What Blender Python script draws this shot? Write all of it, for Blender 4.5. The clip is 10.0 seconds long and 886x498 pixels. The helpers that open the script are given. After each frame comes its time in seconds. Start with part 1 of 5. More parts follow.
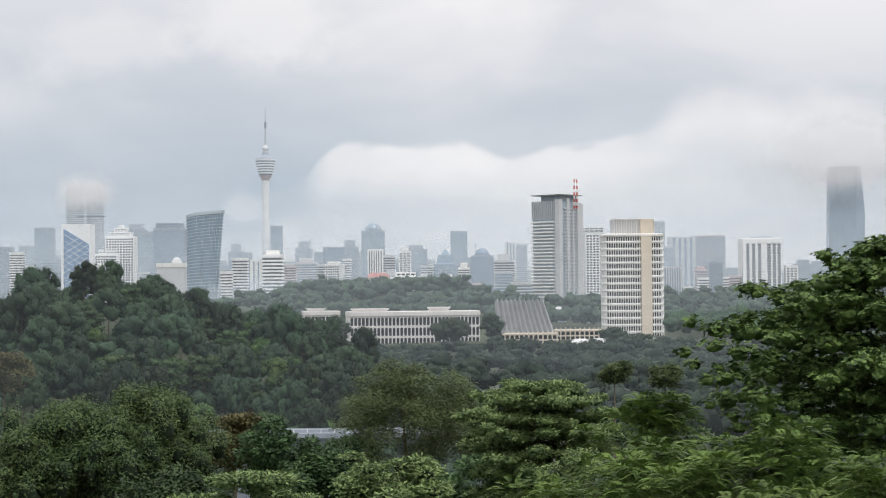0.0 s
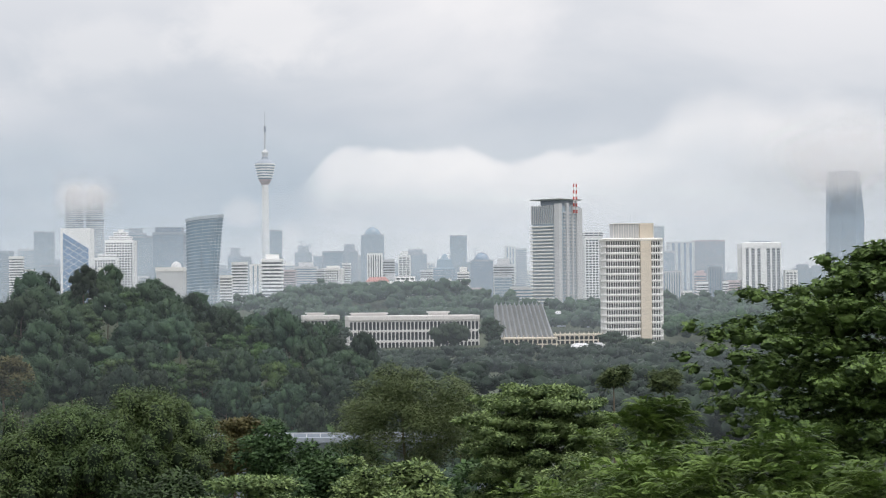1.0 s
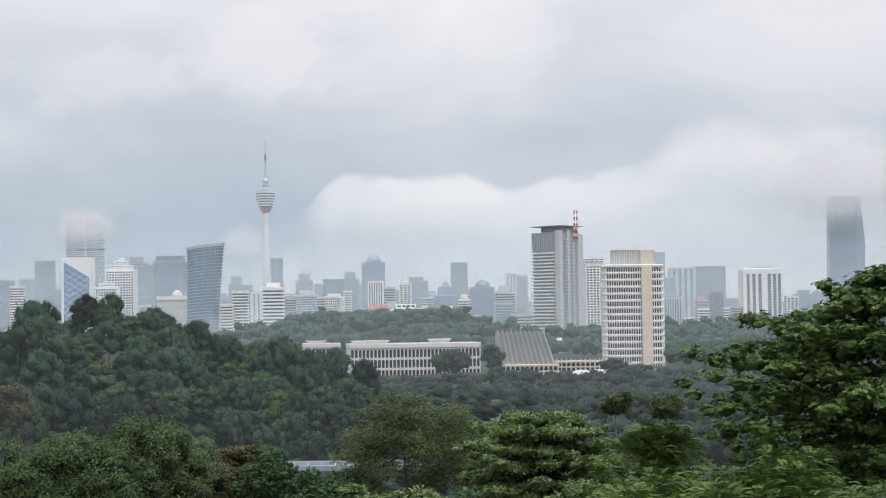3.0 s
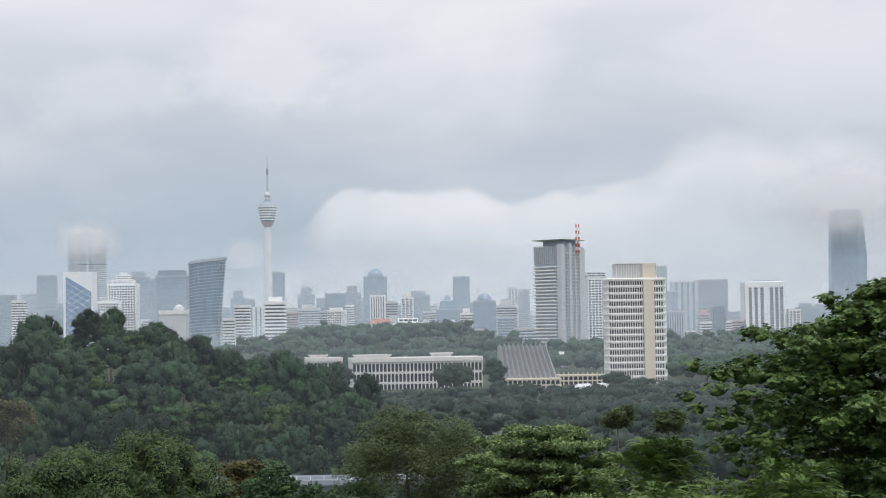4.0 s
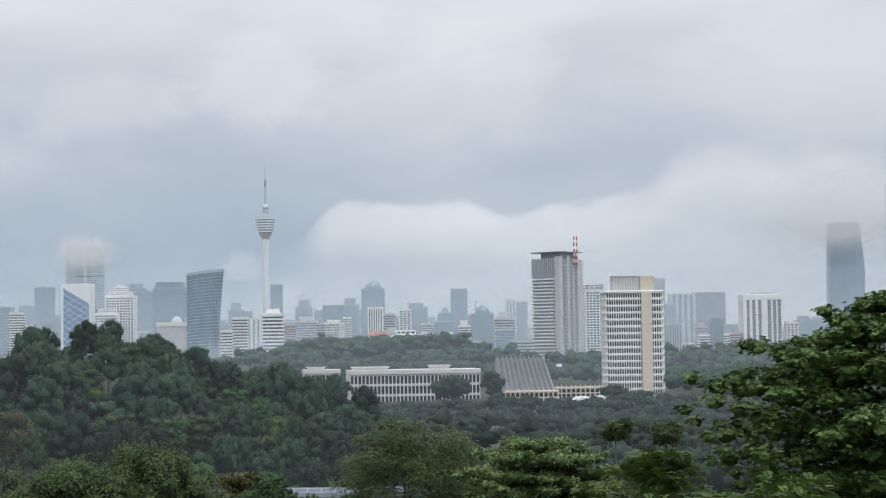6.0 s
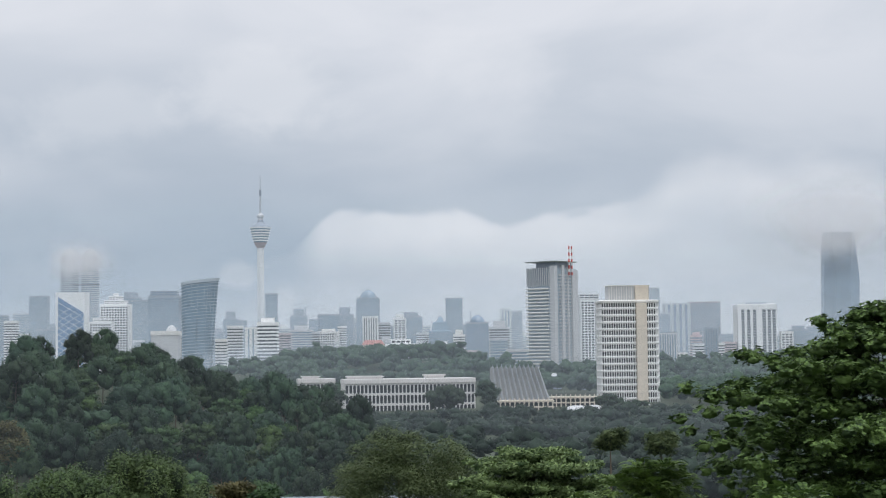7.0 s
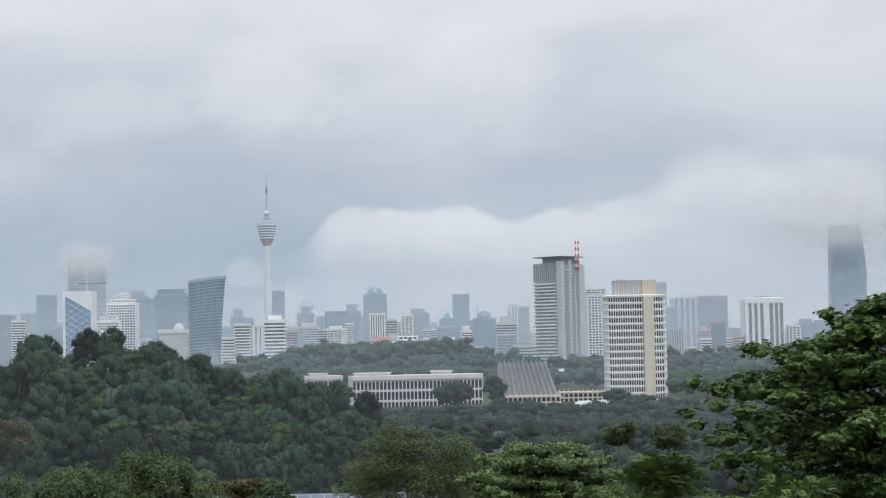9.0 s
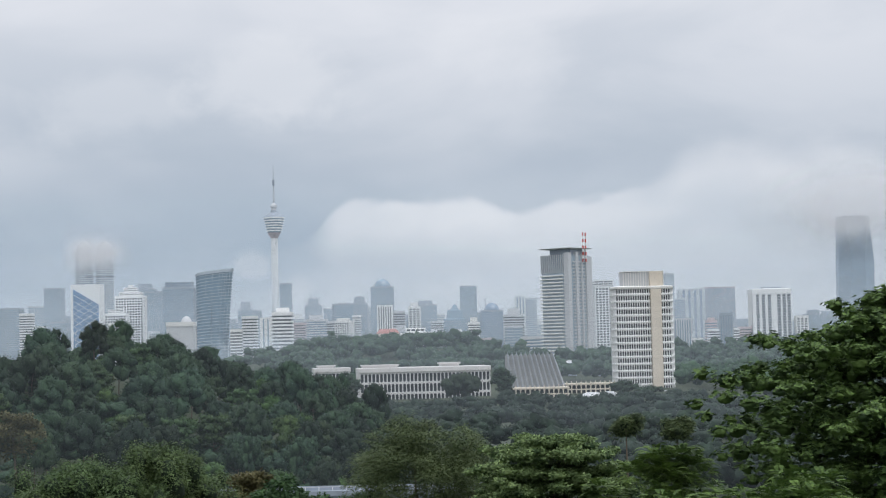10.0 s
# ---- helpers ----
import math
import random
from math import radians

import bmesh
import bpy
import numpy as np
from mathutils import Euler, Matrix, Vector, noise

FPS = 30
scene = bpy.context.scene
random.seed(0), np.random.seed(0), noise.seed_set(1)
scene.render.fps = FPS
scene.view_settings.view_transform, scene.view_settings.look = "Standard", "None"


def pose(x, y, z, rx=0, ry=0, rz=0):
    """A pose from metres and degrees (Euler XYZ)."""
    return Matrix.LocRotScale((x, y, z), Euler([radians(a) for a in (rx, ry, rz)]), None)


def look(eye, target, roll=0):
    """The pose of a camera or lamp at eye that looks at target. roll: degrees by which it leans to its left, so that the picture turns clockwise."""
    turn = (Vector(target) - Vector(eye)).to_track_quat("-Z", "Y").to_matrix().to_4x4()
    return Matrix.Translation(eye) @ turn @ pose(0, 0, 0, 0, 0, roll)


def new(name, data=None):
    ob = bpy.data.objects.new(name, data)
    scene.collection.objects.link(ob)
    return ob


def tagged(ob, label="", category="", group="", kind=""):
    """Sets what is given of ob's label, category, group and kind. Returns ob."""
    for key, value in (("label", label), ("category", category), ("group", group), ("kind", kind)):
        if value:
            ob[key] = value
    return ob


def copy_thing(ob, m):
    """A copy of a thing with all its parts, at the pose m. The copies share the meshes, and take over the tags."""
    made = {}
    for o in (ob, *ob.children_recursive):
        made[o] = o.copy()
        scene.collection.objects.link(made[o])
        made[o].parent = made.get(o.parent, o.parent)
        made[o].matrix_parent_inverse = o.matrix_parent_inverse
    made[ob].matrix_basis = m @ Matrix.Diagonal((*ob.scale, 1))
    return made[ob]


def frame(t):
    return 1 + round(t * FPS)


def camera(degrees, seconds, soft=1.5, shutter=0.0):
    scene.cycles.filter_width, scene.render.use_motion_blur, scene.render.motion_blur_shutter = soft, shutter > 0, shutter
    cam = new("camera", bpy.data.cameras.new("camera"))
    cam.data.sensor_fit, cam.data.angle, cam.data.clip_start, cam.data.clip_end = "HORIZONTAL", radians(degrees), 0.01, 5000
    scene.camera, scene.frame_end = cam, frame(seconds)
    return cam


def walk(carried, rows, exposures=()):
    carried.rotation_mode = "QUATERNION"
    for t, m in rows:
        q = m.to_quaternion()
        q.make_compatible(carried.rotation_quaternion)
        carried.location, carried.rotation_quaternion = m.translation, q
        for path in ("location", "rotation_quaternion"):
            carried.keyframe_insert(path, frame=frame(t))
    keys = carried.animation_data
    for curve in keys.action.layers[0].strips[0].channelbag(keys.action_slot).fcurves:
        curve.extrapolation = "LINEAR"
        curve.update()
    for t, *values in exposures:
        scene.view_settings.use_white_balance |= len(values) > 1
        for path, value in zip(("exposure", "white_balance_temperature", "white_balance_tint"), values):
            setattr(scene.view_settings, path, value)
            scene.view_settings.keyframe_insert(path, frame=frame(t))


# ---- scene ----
cam = camera(28.5, 10.0, soft=1.15)
EYE = 36.0
# seconds, yaw, pitch, lean to the right: a hand-held tilt from one spot
ROWS = [
    (0, 0, 1.32, 0.5),
    (0.5, 0.009, 1.426, 0.486),
    (1, -0.02, 1.462, 0.466),
    (1.5, 0.057, 1.583, 0.521),
    (2, 0.107, 1.884, 0.641),
    (2.5, 0.02, 2.128, 0.703),
    (4, 0.053, 2.816, 0.838),
    (4.5, 0.104, 2.983, 0.849),
    (5, -0.03, 3.017, 0.813),
    (5.5, 0.036, 3.079, 0.802),
    (7, -0.191, 3.518, 0.698),
    (7.5, -0.116, 3.585, 0.77),
    (8, -0.021, 3.611, 0.891),
    (8.5, -0.006, 3.515, 1.003),
    (9, 0.025, 3.393, 1.134),
    (9.5, 0.143, 3.264, 1.263),
    (10, 0.268, 3.136, 1.31),
]
walk(cam, [(t, pose(0, 0, EYE, 0, 0, yaw) @ pose(0, 0, 0, 90 + pitch) @ pose(0, 0, 0, 0, 0, -lean)) for t, yaw, pitch, lean in ROWS],
     [(0.0, 0.1, 6600, 12), (2.5, 0.06, 6450, 12), (5.0, -0.09, 6250, 11), (7.0, -0.16, 6150, 10.5), (10.0, -0.14, 6150, 10.5)])

# ---------------------------------------------------------------- sky and sun
world = bpy.data.worlds.new("overcast_sky")
scene.world = world
world.use_nodes = True
wt = world.node_tree
wt.nodes.clear()


def wnode(kind, **values):
    n = wt.nodes.new(kind)
    for k, v in values.items():
        n.inputs[k].default_value = v
    return n


def wmath(op, a, b=None, clamp=False):
    n = wt.nodes.new("ShaderNodeMath")
    n.operation, n.use_clamp = op, clamp
    for i, v in enumerate((a, b)):
        if v is None:
            continue
        if isinstance(v, (int, float)):
            n.inputs[i].default_value = v
        else:
            wt.links.new(v, n.inputs[i])
    return n.outputs[0]


SUN_UP, SUN_ROUND = 63.0, 152.0
coord = wt.nodes.new("ShaderNodeTexCoord")
split = wt.nodes.new("ShaderNodeSeparateXYZ")
wt.links.new(coord.outputs["Generated"], split.inputs[0])
height = split.outputs[2]
# cloud sheet: broad soft patches stretched along the horizon, and finer shreds
stretch = wt.nodes.new("ShaderNodeMapping")
stretch.inputs["Scale"].default_value = (5.0, 5.0, 12.0)
stretch.inputs["Location"].default_value = (7.3, 2.4, 3.1)
wt.links.new(coord.outputs["Generated"], stretch.inputs[0])
broad = wnode("ShaderNodeTexNoise", Scale=1.0, Detail=7.0, Roughness=0.5, Distortion=0.35)
wt.links.new(stretch.outputs[0], broad.inputs["Vector"])
patch = wt.nodes.new("ShaderNodeMapRange")
patch.interpolation_type = "SMOOTHSTEP"
patch.inputs["From Min"].default_value, patch.inputs["From Max"].default_value = 0.36, 0.66
wt.links.new(broad.outputs["Fac"], patch.inputs["Value"])
lift = wt.nodes.new("ShaderNodeMapRange")
lift.inputs["From Min"].default_value, lift.inputs["From Max"].default_value = 0.06, 0.205
lift.inputs["To Min"].default_value, lift.inputs["To Max"].default_value = 0.0, 0.85
wt.links.new(height, lift.inputs["Value"])
fac = wmath("ADD", wmath("MULTIPLY", patch.outputs[0], 0.3), lift.outputs[0], clamp=True)
tone = wt.nodes.new("ShaderNodeMix")
tone.data_type = "RGBA"
tone.inputs["A"].default_value = (0.40, 0.475, 0.555, 1)
tone.inputs["B"].default_value = (0.87, 0.87, 0.885, 1)
wt.links.new(fac, tone.inputs["Factor"])
# the long bank of low cloud behind the town: a billowed upper rim, thinning out downwards
east = wmath("DIVIDE", split.outputs[0], wmath("MAXIMUM", split.outputs[1], 0.05))
rise = wmath("DIVIDE", height, wmath("MAXIMUM", split.outputs[1], 0.05))
ahead = wmath("GREATER_THAN", split.outputs[1], 0.1)


def sky_noise(scale, squash, detail, at):
    place = wt.nodes.new("ShaderNodeMapping")
    place.inputs["Scale"].default_value = (scale, scale, scale * squash)
    place.inputs["Location"].default_value = (at, at * 0.7, at * 1.3)
    wt.links.new(coord.outputs["Generated"], place.inputs[0])
    n = wnode("ShaderNodeTexNoise", Scale=1.0, Detail=detail, Roughness=0.55, Distortion=0.3)
    wt.links.new(place.outputs[0], n.inputs["Vector"])
    return wmath("SUBTRACT", n.outputs["Fac"], 0.5)


def along_sky(stops):
    """A value that changes along the horizon, from stops of (east, value)."""
    r = wt.nodes.new("ShaderNodeValToRGB")
    r.color_ramp.interpolation = "B_SPLINE"
    e = r.color_ramp.elements
    while len(e) > 1:
        e.remove(e[-1])
    for k, (x, v) in enumerate(stops):
        q = e[0] if k == 0 else e.new((x + 0.5))
        q.position, q.color = x + 0.5, (v, v, v, 1)
    wt.links.new(wmath("ADD", east, 0.5), r.inputs[0])
    return r.outputs[0]


def fade(value, a, b):
    n = wt.nodes.new("ShaderNodeMapRange")
    n.interpolation_type = "SMOOTHSTEP"
    n.inputs["From Min"].default_value, n.inputs["From Max"].default_value = a, b
    wt.links.new(value, n.inputs["Value"])
    return n.outputs[0]


rim = wmath("MULTIPLY", along_sky(((-0.30, 0.40), (-0.085, 0.52), (-0.07, 0.74), (-0.052, 0.82), (-0.02, 0.80), (0.008, 0.83), (0.03, 0.76), (0.046, 0.72), (0.07, 0.79),
                                   (0.11, 0.82), (0.128, 0.96), (0.142, 1.0), (0.17, 1.0), (0.195, 0.90), (0.215, 0.99), (0.235, 1.0), (0.26, 0.9), (0.40, 0.8))), 0.1)
rim = wmath("ADD", rim, wmath("ADD", wmath("MULTIPLY", sky_noise(40, 1.3, 6, 3.1), 0.016), wmath("MULTIPLY", sky_noise(12, 1.5, 3, 8.2), 0.012)))
rim = wmath("ADD", rim, wmath("ADD", wmath("MULTIPLY", fade(east, 0.105, 0.16), 0.012), 0.005))
below = wmath("SUBTRACT", rim, rise)
thin = along_sky(((-0.2, 0.0), (-0.082, 0.0), (-0.066, 0.75), (-0.03, 0.95), (0.01, 0.95), (0.05, 0.8), (0.1, 0.78), (0.15, 0.66), (0.2, 0.62), (0.26, 0.58), (0.45, 0.35)))
crisp = fade(below, -0.0008, 0.0052)
broad_rim = fade(below, -0.006, 0.020)
to_right = fade(east, 0.09, 0.14)
edge = wmath("ADD", wmath("MULTIPLY", crisp, wmath("SUBTRACT", 1.0, to_right)), wmath("MULTIPLY", broad_rim, to_right))
foot = wmath("SUBTRACT", 1.0, wmath("MULTIPLY", fade(below, 0.009, 0.046), wmath("SUBTRACT", 0.72, wmath("MULTIPLY", fade(east, -0.03, 0.13), 0.3))))
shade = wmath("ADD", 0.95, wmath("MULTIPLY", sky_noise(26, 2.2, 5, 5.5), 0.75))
mass = wmath("MULTIPLY", wmath("MULTIPLY", edge, thin), wmath("MULTIPLY", foot, shade), clamp=True)
# haze along the skyline, small puffs and paler patches higher up
rag = wmath("MULTIPLY", sky_noise(22, 1.2, 7, 1.7), 1.5)
for ce, cr, re, up, down, amount in (
    (0.0, 0.0, 0.6, 0.042, 0.06, 0.42),
    (-0.115, 0.048, 0.014, 0.012, 0.012, 0.3),
    (-0.088, 0.030, 0.010, 0.014, 0.016, 0.35),
    (-0.200, 0.146, 0.060, 0.022, 0.030, 0.3),
    (-0.100, 0.160, 0.060, 0.028, 0.040, 0.5),
    (0.020, 0.175, 0.050, 0.018, 0.030, 0.3),
):
    de = wmath("DIVIDE", wmath("SUBTRACT", east, ce), re)
    dr = wmath("SUBTRACT", rise, cr)
    dv = wmath("MAXIMUM", wmath("DIVIDE", dr, up), wmath("DIVIDE", dr, -down))
    away = wmath("SQRT", wmath("ADD", wmath("MULTIPLY", de, de), wmath("MULTIPLY", dv, dv)))
    lump = wmath("MULTIPLY", fade(wmath("ADD", wmath("SUBTRACT", 1.0, away), rag), -0.02, 0.66), amount)
    mass = wmath("SUBTRACT", wmath("ADD", mass, lump), wmath("MULTIPLY", mass, lump))
bright = wt.nodes.new("ShaderNodeMix")
bright.data_type = "RGBA"
bright.inputs["B"].default_value = (0.98, 0.965, 0.955, 1)
wt.links.new(wmath("MULTIPLY", wmath("MULTIPLY", mass, ahead), 0.85), bright.inputs["Factor"])
wt.links.new(tone.outputs["Result"], bright.inputs["A"])
# an overcast sky is about three times brighter overhead than at the horizon
dome = wt.nodes.new("ShaderNodeMapRange")
dome.inputs["From Min"].default_value, dome.inputs["From Max"].default_value = 0.24, 0.9
dome.inputs["To Min"].default_value, dome.inputs["To Max"].default_value = 1.0, 2.0
wt.links.new(height, dome.inputs["Value"])
clouds = wnode("ShaderNodeBackground")
wt.links.new(bright.outputs["Result"], clouds.inputs["Color"])
wt.links.new(dome.outputs[0], clouds.inputs["Strength"])
clear = wt.nodes.new("ShaderNodeTexSky")
clear.sky_type, clear.sun_disc = "NISHITA", False
clear.sun_elevation, clear.sun_rotation = radians(SUN_UP), radians(SUN_ROUND)
clear_bg = wnode("ShaderNodeBackground", Strength=0.08)
wt.links.new(clear.outputs[0], clear_bg.inputs["Color"])
both = wnode("ShaderNodeMixShader", Fac=0.94)
wt.links.new(clear_bg.outputs[0], both.inputs[1])
wt.links.new(clouds.outputs[0], both.inputs[2])
wout = wt.nodes.new("ShaderNodeOutputWorld")
wt.links.new(both.outputs[0], wout.inputs[0])

sun = new("sun", bpy.data.lights.new("sun", "SUN"))
sun.data.energy, sun.data.angle, sun.data.color = 1.45, radians(25), (1.0, 0.97, 0.93)
sa, se = radians(SUN_ROUND), radians(SUN_UP)
toward = Vector((math.sin(sa) * math.cos(se), math.cos(sa) * math.cos(se), math.sin(se)))
sun.matrix_world = look(toward * 500, (0, 0, 0))


# ---------------------------------------------------------------- materials
def material(name, colour, rough=0.8, vary=0.12, scale=0.15, fine=2.0, metal=0.0, bump=0.0):
    m = bpy.data.materials.new(name)
    m.use_nodes = True
    t = m.node_tree
    b = t.nodes["Principled BSDF"]
    b.inputs["Roughness"].default_value, b.inputs["Metallic"].default_value = rough, metal
    geo = t.nodes.new("ShaderNodeTexCoord")
    n1 = t.nodes.new("ShaderNodeTexNoise")
    n1.inputs["Scale"].default_value, n1.inputs["Detail"].default_value = scale, 5
    n2 = t.nodes.new("ShaderNodeTexNoise")
    n2.inputs["Scale"].default_value, n2.inputs["Detail"].default_value = fine, 3
    for n in (n1, n2):
        t.links.new(geo.outputs["Object"], n.inputs["Vector"])
    add = t.nodes.new("ShaderNodeMath")
    add.operation = "ADD"
    t.links.new(n1.outputs["Fac"], add.inputs[0])
    t.links.new(n2.outputs["Fac"], add.inputs[1])
    rng = t.nodes.new("ShaderNodeMapRange")
    rng.inputs["From Min"].default_value, rng.inputs["From Max"].default_value = 0.6, 1.4
    rng.inputs["To Min"].default_value, rng.inputs["To Max"].default_value = 1 - vary, 1 + vary
    t.links.new(add.outputs[0], rng.inputs["Value"])
    hsv = t.nodes.new("ShaderNodeHueSaturation")
    hsv.inputs["Color"].default_value = (*colour, 1)
    t.links.new(rng.outputs[0], hsv.inputs["Value"])
    t.links.new(hsv.outputs[0], b.inputs["Base Color"])
    if bump:
        bp = t.nodes.new("ShaderNodeBump")
        bp.inputs["Strength"].default_value = bump
        t.links.new(n2.outputs["Fac"], bp.inputs["Height"])
        t.links.new(bp.outputs[0], b.inputs["Normal"])
    return m


def leaf_material(name, dark, light, clump_scale=0.25, spread=0.08, single=0.45):
    m = bpy.data.materials.new(name)
    m.use_nodes = True
    t = m.node_tree
    b = t.nodes["Principled BSDF"]
    b.inputs["Roughness"].default_value, b.inputs["Specular IOR Level"].default_value = 0.6, 0.2
    geo = t.nodes.new("ShaderNodeNewGeometry")
    info = t.nodes.new("ShaderNodeObjectInfo")
    coords = t.nodes.new("ShaderNodeTexCoord")
    n = t.nodes.new("ShaderNodeTexNoise")
    n.inputs["Scale"].default_value, n.inputs["Detail"].default_value = clump_scale, 3
    t.links.new(coords.outputs["Object"], n.inputs["Vector"])
    a = t.nodes.new("ShaderNodeMath")
    a.operation = "MULTIPLY_ADD"
    a.inputs[1].default_value = single
    t.links.new(geo.outputs["Random Per Island"], a.inputs[0])
    grain = t.nodes.new("ShaderNodeTexNoise")
    grain.inputs["Scale"].default_value, grain.inputs["Detail"].default_value = 2.2, 4
    t.links.new(coords.outputs["Object"], grain.inputs["Vector"])
    add = t.nodes.new("ShaderNodeMath")
    add.operation = "MULTIPLY_ADD"
    add.inputs[1].default_value = 0.9
    t.links.new(grain.outputs["Fac"], add.inputs[0])
    t.links.new(n.outputs["Fac"], add.inputs[2])
    t.links.new(add.outputs[0], a.inputs[2])
    bump = t.nodes.new("ShaderNodeBump")
    bump.inputs["Strength"].default_value, bump.inputs["Distance"].default_value = 0.6, 0.4
    t.links.new(grain.outputs["Fac"], bump.inputs["Height"])
    t.links.new(bump.outputs[0], b.inputs["Normal"])
    s = t.nodes.new("ShaderNodeMapRange")
    s.inputs["From Min"].default_value, s.inputs["From Max"].default_value = 0.8 + (single - 0.45) * 0.2, 1.55 + (single - 0.45) * 0.85
    t.links.new(a.outputs[0], s.inputs["Value"])
    mix = t.nodes.new("ShaderNodeMix")
    mix.data_type = "RGBA"
    mix.inputs["A"].default_value, mix.inputs["B"].default_value = (*dark, 1), (*light, 1)
    t.links.new(s.outputs[0], mix.inputs["Factor"])
    hsv = t.nodes.new("ShaderNodeHueSaturation")
    hr = t.nodes.new("ShaderNodeMapRange")
    hr.inputs["To Min"].default_value, hr.inputs["To Max"].default_value = 0.5 - spread * 0.06, 0.5 + spread * 0.05
    vr = t.nodes.new("ShaderNodeMapRange")
    vr.inputs["To Min"].default_value, vr.inputs["To Max"].default_value = 1 - spread, 1 + spread
    w = t.nodes.new("ShaderNodeMath")
    w.operation = "FRACT"
    w2 = t.nodes.new("ShaderNodeMath")
    w2.operation = "MULTIPLY"
    w2.inputs[1].default_value = 7.31
    t.links.new(info.outputs["Random"], w2.inputs[0])
    t.links.new(w2.outputs[0], w.inputs[0])
    t.links.new(info.outputs["Random"], hr.inputs["Value"])
    t.links.new(w.outputs[0], vr.inputs["Value"])
    t.links.new(hr.outputs[0], hsv.inputs["Hue"])
    t.links.new(vr.outputs[0], hsv.inputs["Value"])
    t.links.new(mix.outputs["Result"], hsv.inputs["Color"])
    t.links.new(hsv.outputs[0], b.inputs["Base Color"])
    tr = t.nodes.new("ShaderNodeBsdfTranslucent")
    t.links.new(hsv.outputs[0], tr.inputs["Color"])
    ms = t.nodes.new("ShaderNodeMixShader")
    ms.inputs[0].default_value = 0.18
    t.links.new(b.outputs[0], ms.inputs[1])
    t.links.new(tr.outputs[0], ms.inputs[2])
    t.links.new(ms.outputs[0], t.nodes["Material Output"].inputs[0])
    return m


WHITE = material("white_concrete", (0.72, 0.71, 0.68), 0.75, 0.1, 0.08, 0.9)
WHITE_PAINT = material("white_paint", (0.8, 0.8, 0.79), 0.6, 0.08, 0.05, 0.6)
CREAM = material("cream_stone", (0.66, 0.59, 0.49), 0.8, 0.1, 0.15, 1.2)
STONE_WHITE = material("weathered_white_stone", (0.6, 0.585, 0.57), 0.8, 0.12, 0.1, 0.8)
PALE_GREY = material("pale_grey_concrete", (0.51, 0.52, 0.53), 0.8, 0.12, 0.06, 0.8)
GREY = material("grey_concrete", (0.26, 0.295, 0.34), 0.8, 0.14, 0.06, 0.8)
MULLION = material("blue_grey_mullion", (0.42, 0.48, 0.53), 0.5, 0.1, 0.06, 0.8)
GLASS_HAZE = material("hazy_green_tower_glass", (0.3, 0.37, 0.42), 0.35, 0.2, 0.05, 0.3)
SHELL_GREY = material("weathered_shell_concrete", (0.27, 0.28, 0.28), 0.85, 0.2, 0.2, 1.5)
BROWN = material("brown_cladding", (0.44, 0.35, 0.35), 0.7, 0.1, 0.06, 0.6)
PINK = material("pink_render", (0.5, 0.4, 0.4), 0.8, 0.1, 0.06, 0.6)
RED_TILE = material("red_roof_tile", (0.36, 0.18, 0.16), 0.8, 0.2, 0.3, 2.0)
RED_PAINT = material("red_paint", (0.55, 0.09, 0.06), 0.5, 0.1)
GLASS_DARK = material("dark_window_glass", (0.045, 0.05, 0.06), 0.12, 0.3, 0.12, 0.5)
GLASS_SLATE = material("slate_blue_glass", (0.13, 0.2, 0.29), 0.2, 0.25, 0.05, 0.3)
GLASS_BLUE = material("blue_window_glass", (0.1, 0.2, 0.36), 0.15, 0.25, 0.05, 0.3)
GLASS_GREY = material("grey_green_glass", (0.17, 0.25, 0.32), 0.25, 0.25, 0.05, 0.3)
STEEL = material("steel", (0.5, 0.52, 0.54), 0.35, 0.1, 0.05, 0.5, metal=0.7)
# near-black green for crown cores: the shade between leaves, painted as a colour
CROWN_SHADE = material("painted_crown_shade", (0.016, 0.03, 0.014), 0.95, 0.5, 0.8, 4.0, bump=0.6)
BARK = material("bark", (0.11, 0.085, 0.06), 0.9, 0.3, 0.8, 6.0, bump=0.4)
GROUND = material("earth_and_grass", (0.03, 0.042, 0.018), 0.95, 0.35, 0.02, 0.4, bump=0.3)
LEAF_DEEP = leaf_material("deep_green_leaves", (0.013, 0.032, 0.015), (0.075, 0.128, 0.045), 0.5, 0.25, 0.3)
# wide leaf-to-leaf tone in these two: speckled highlights put into the colour
LEAF_BIG = leaf_material("dark_leaves_painted_glints", (0.018, 0.04, 0.013), (0.14, 0.222, 0.058), 0.6, 0.08, 0.9)
LEAF_LAYER = leaf_material("layered_green_leaves", (0.035, 0.07, 0.026), (0.25, 0.34, 0.13), 0.6, 0.1, 0.8)
LEAF_DROOP = leaf_material("drooping_green_leaves", (0.03, 0.058, 0.022), (0.13, 0.19, 0.068), 0.5, 0.1, 0.2)
LEAF_FRESH = leaf_material("fresh_green_leaves", (0.028, 0.06, 0.018), (0.135, 0.22, 0.05), 0.5, 0.2, 0.4)
LEAF_OLIVE = leaf_material("olive_feathery_leaves", (0.045, 0.07, 0.03), (0.115, 0.15, 0.06), 0.4, 0.08, 0.25)
LEAF_FOREST = leaf_material("forest_leaves", (0.006, 0.019, 0.013), (0.045, 0.084, 0.042), 0.25, 0.5, 0.3)
LEAF_WOOD_OLIVE = leaf_material("dull_olive_forest_leaves", (0.011, 0.026, 0.014), (0.06, 0.098, 0.04), 0.3, 0.3, 0.25)
LEAF_WOOD_FRESH = leaf_material("light_forest_leaves", (0.011, 0.032, 0.013), (0.075, 0.138, 0.036), 0.3, 0.3, 0.25)
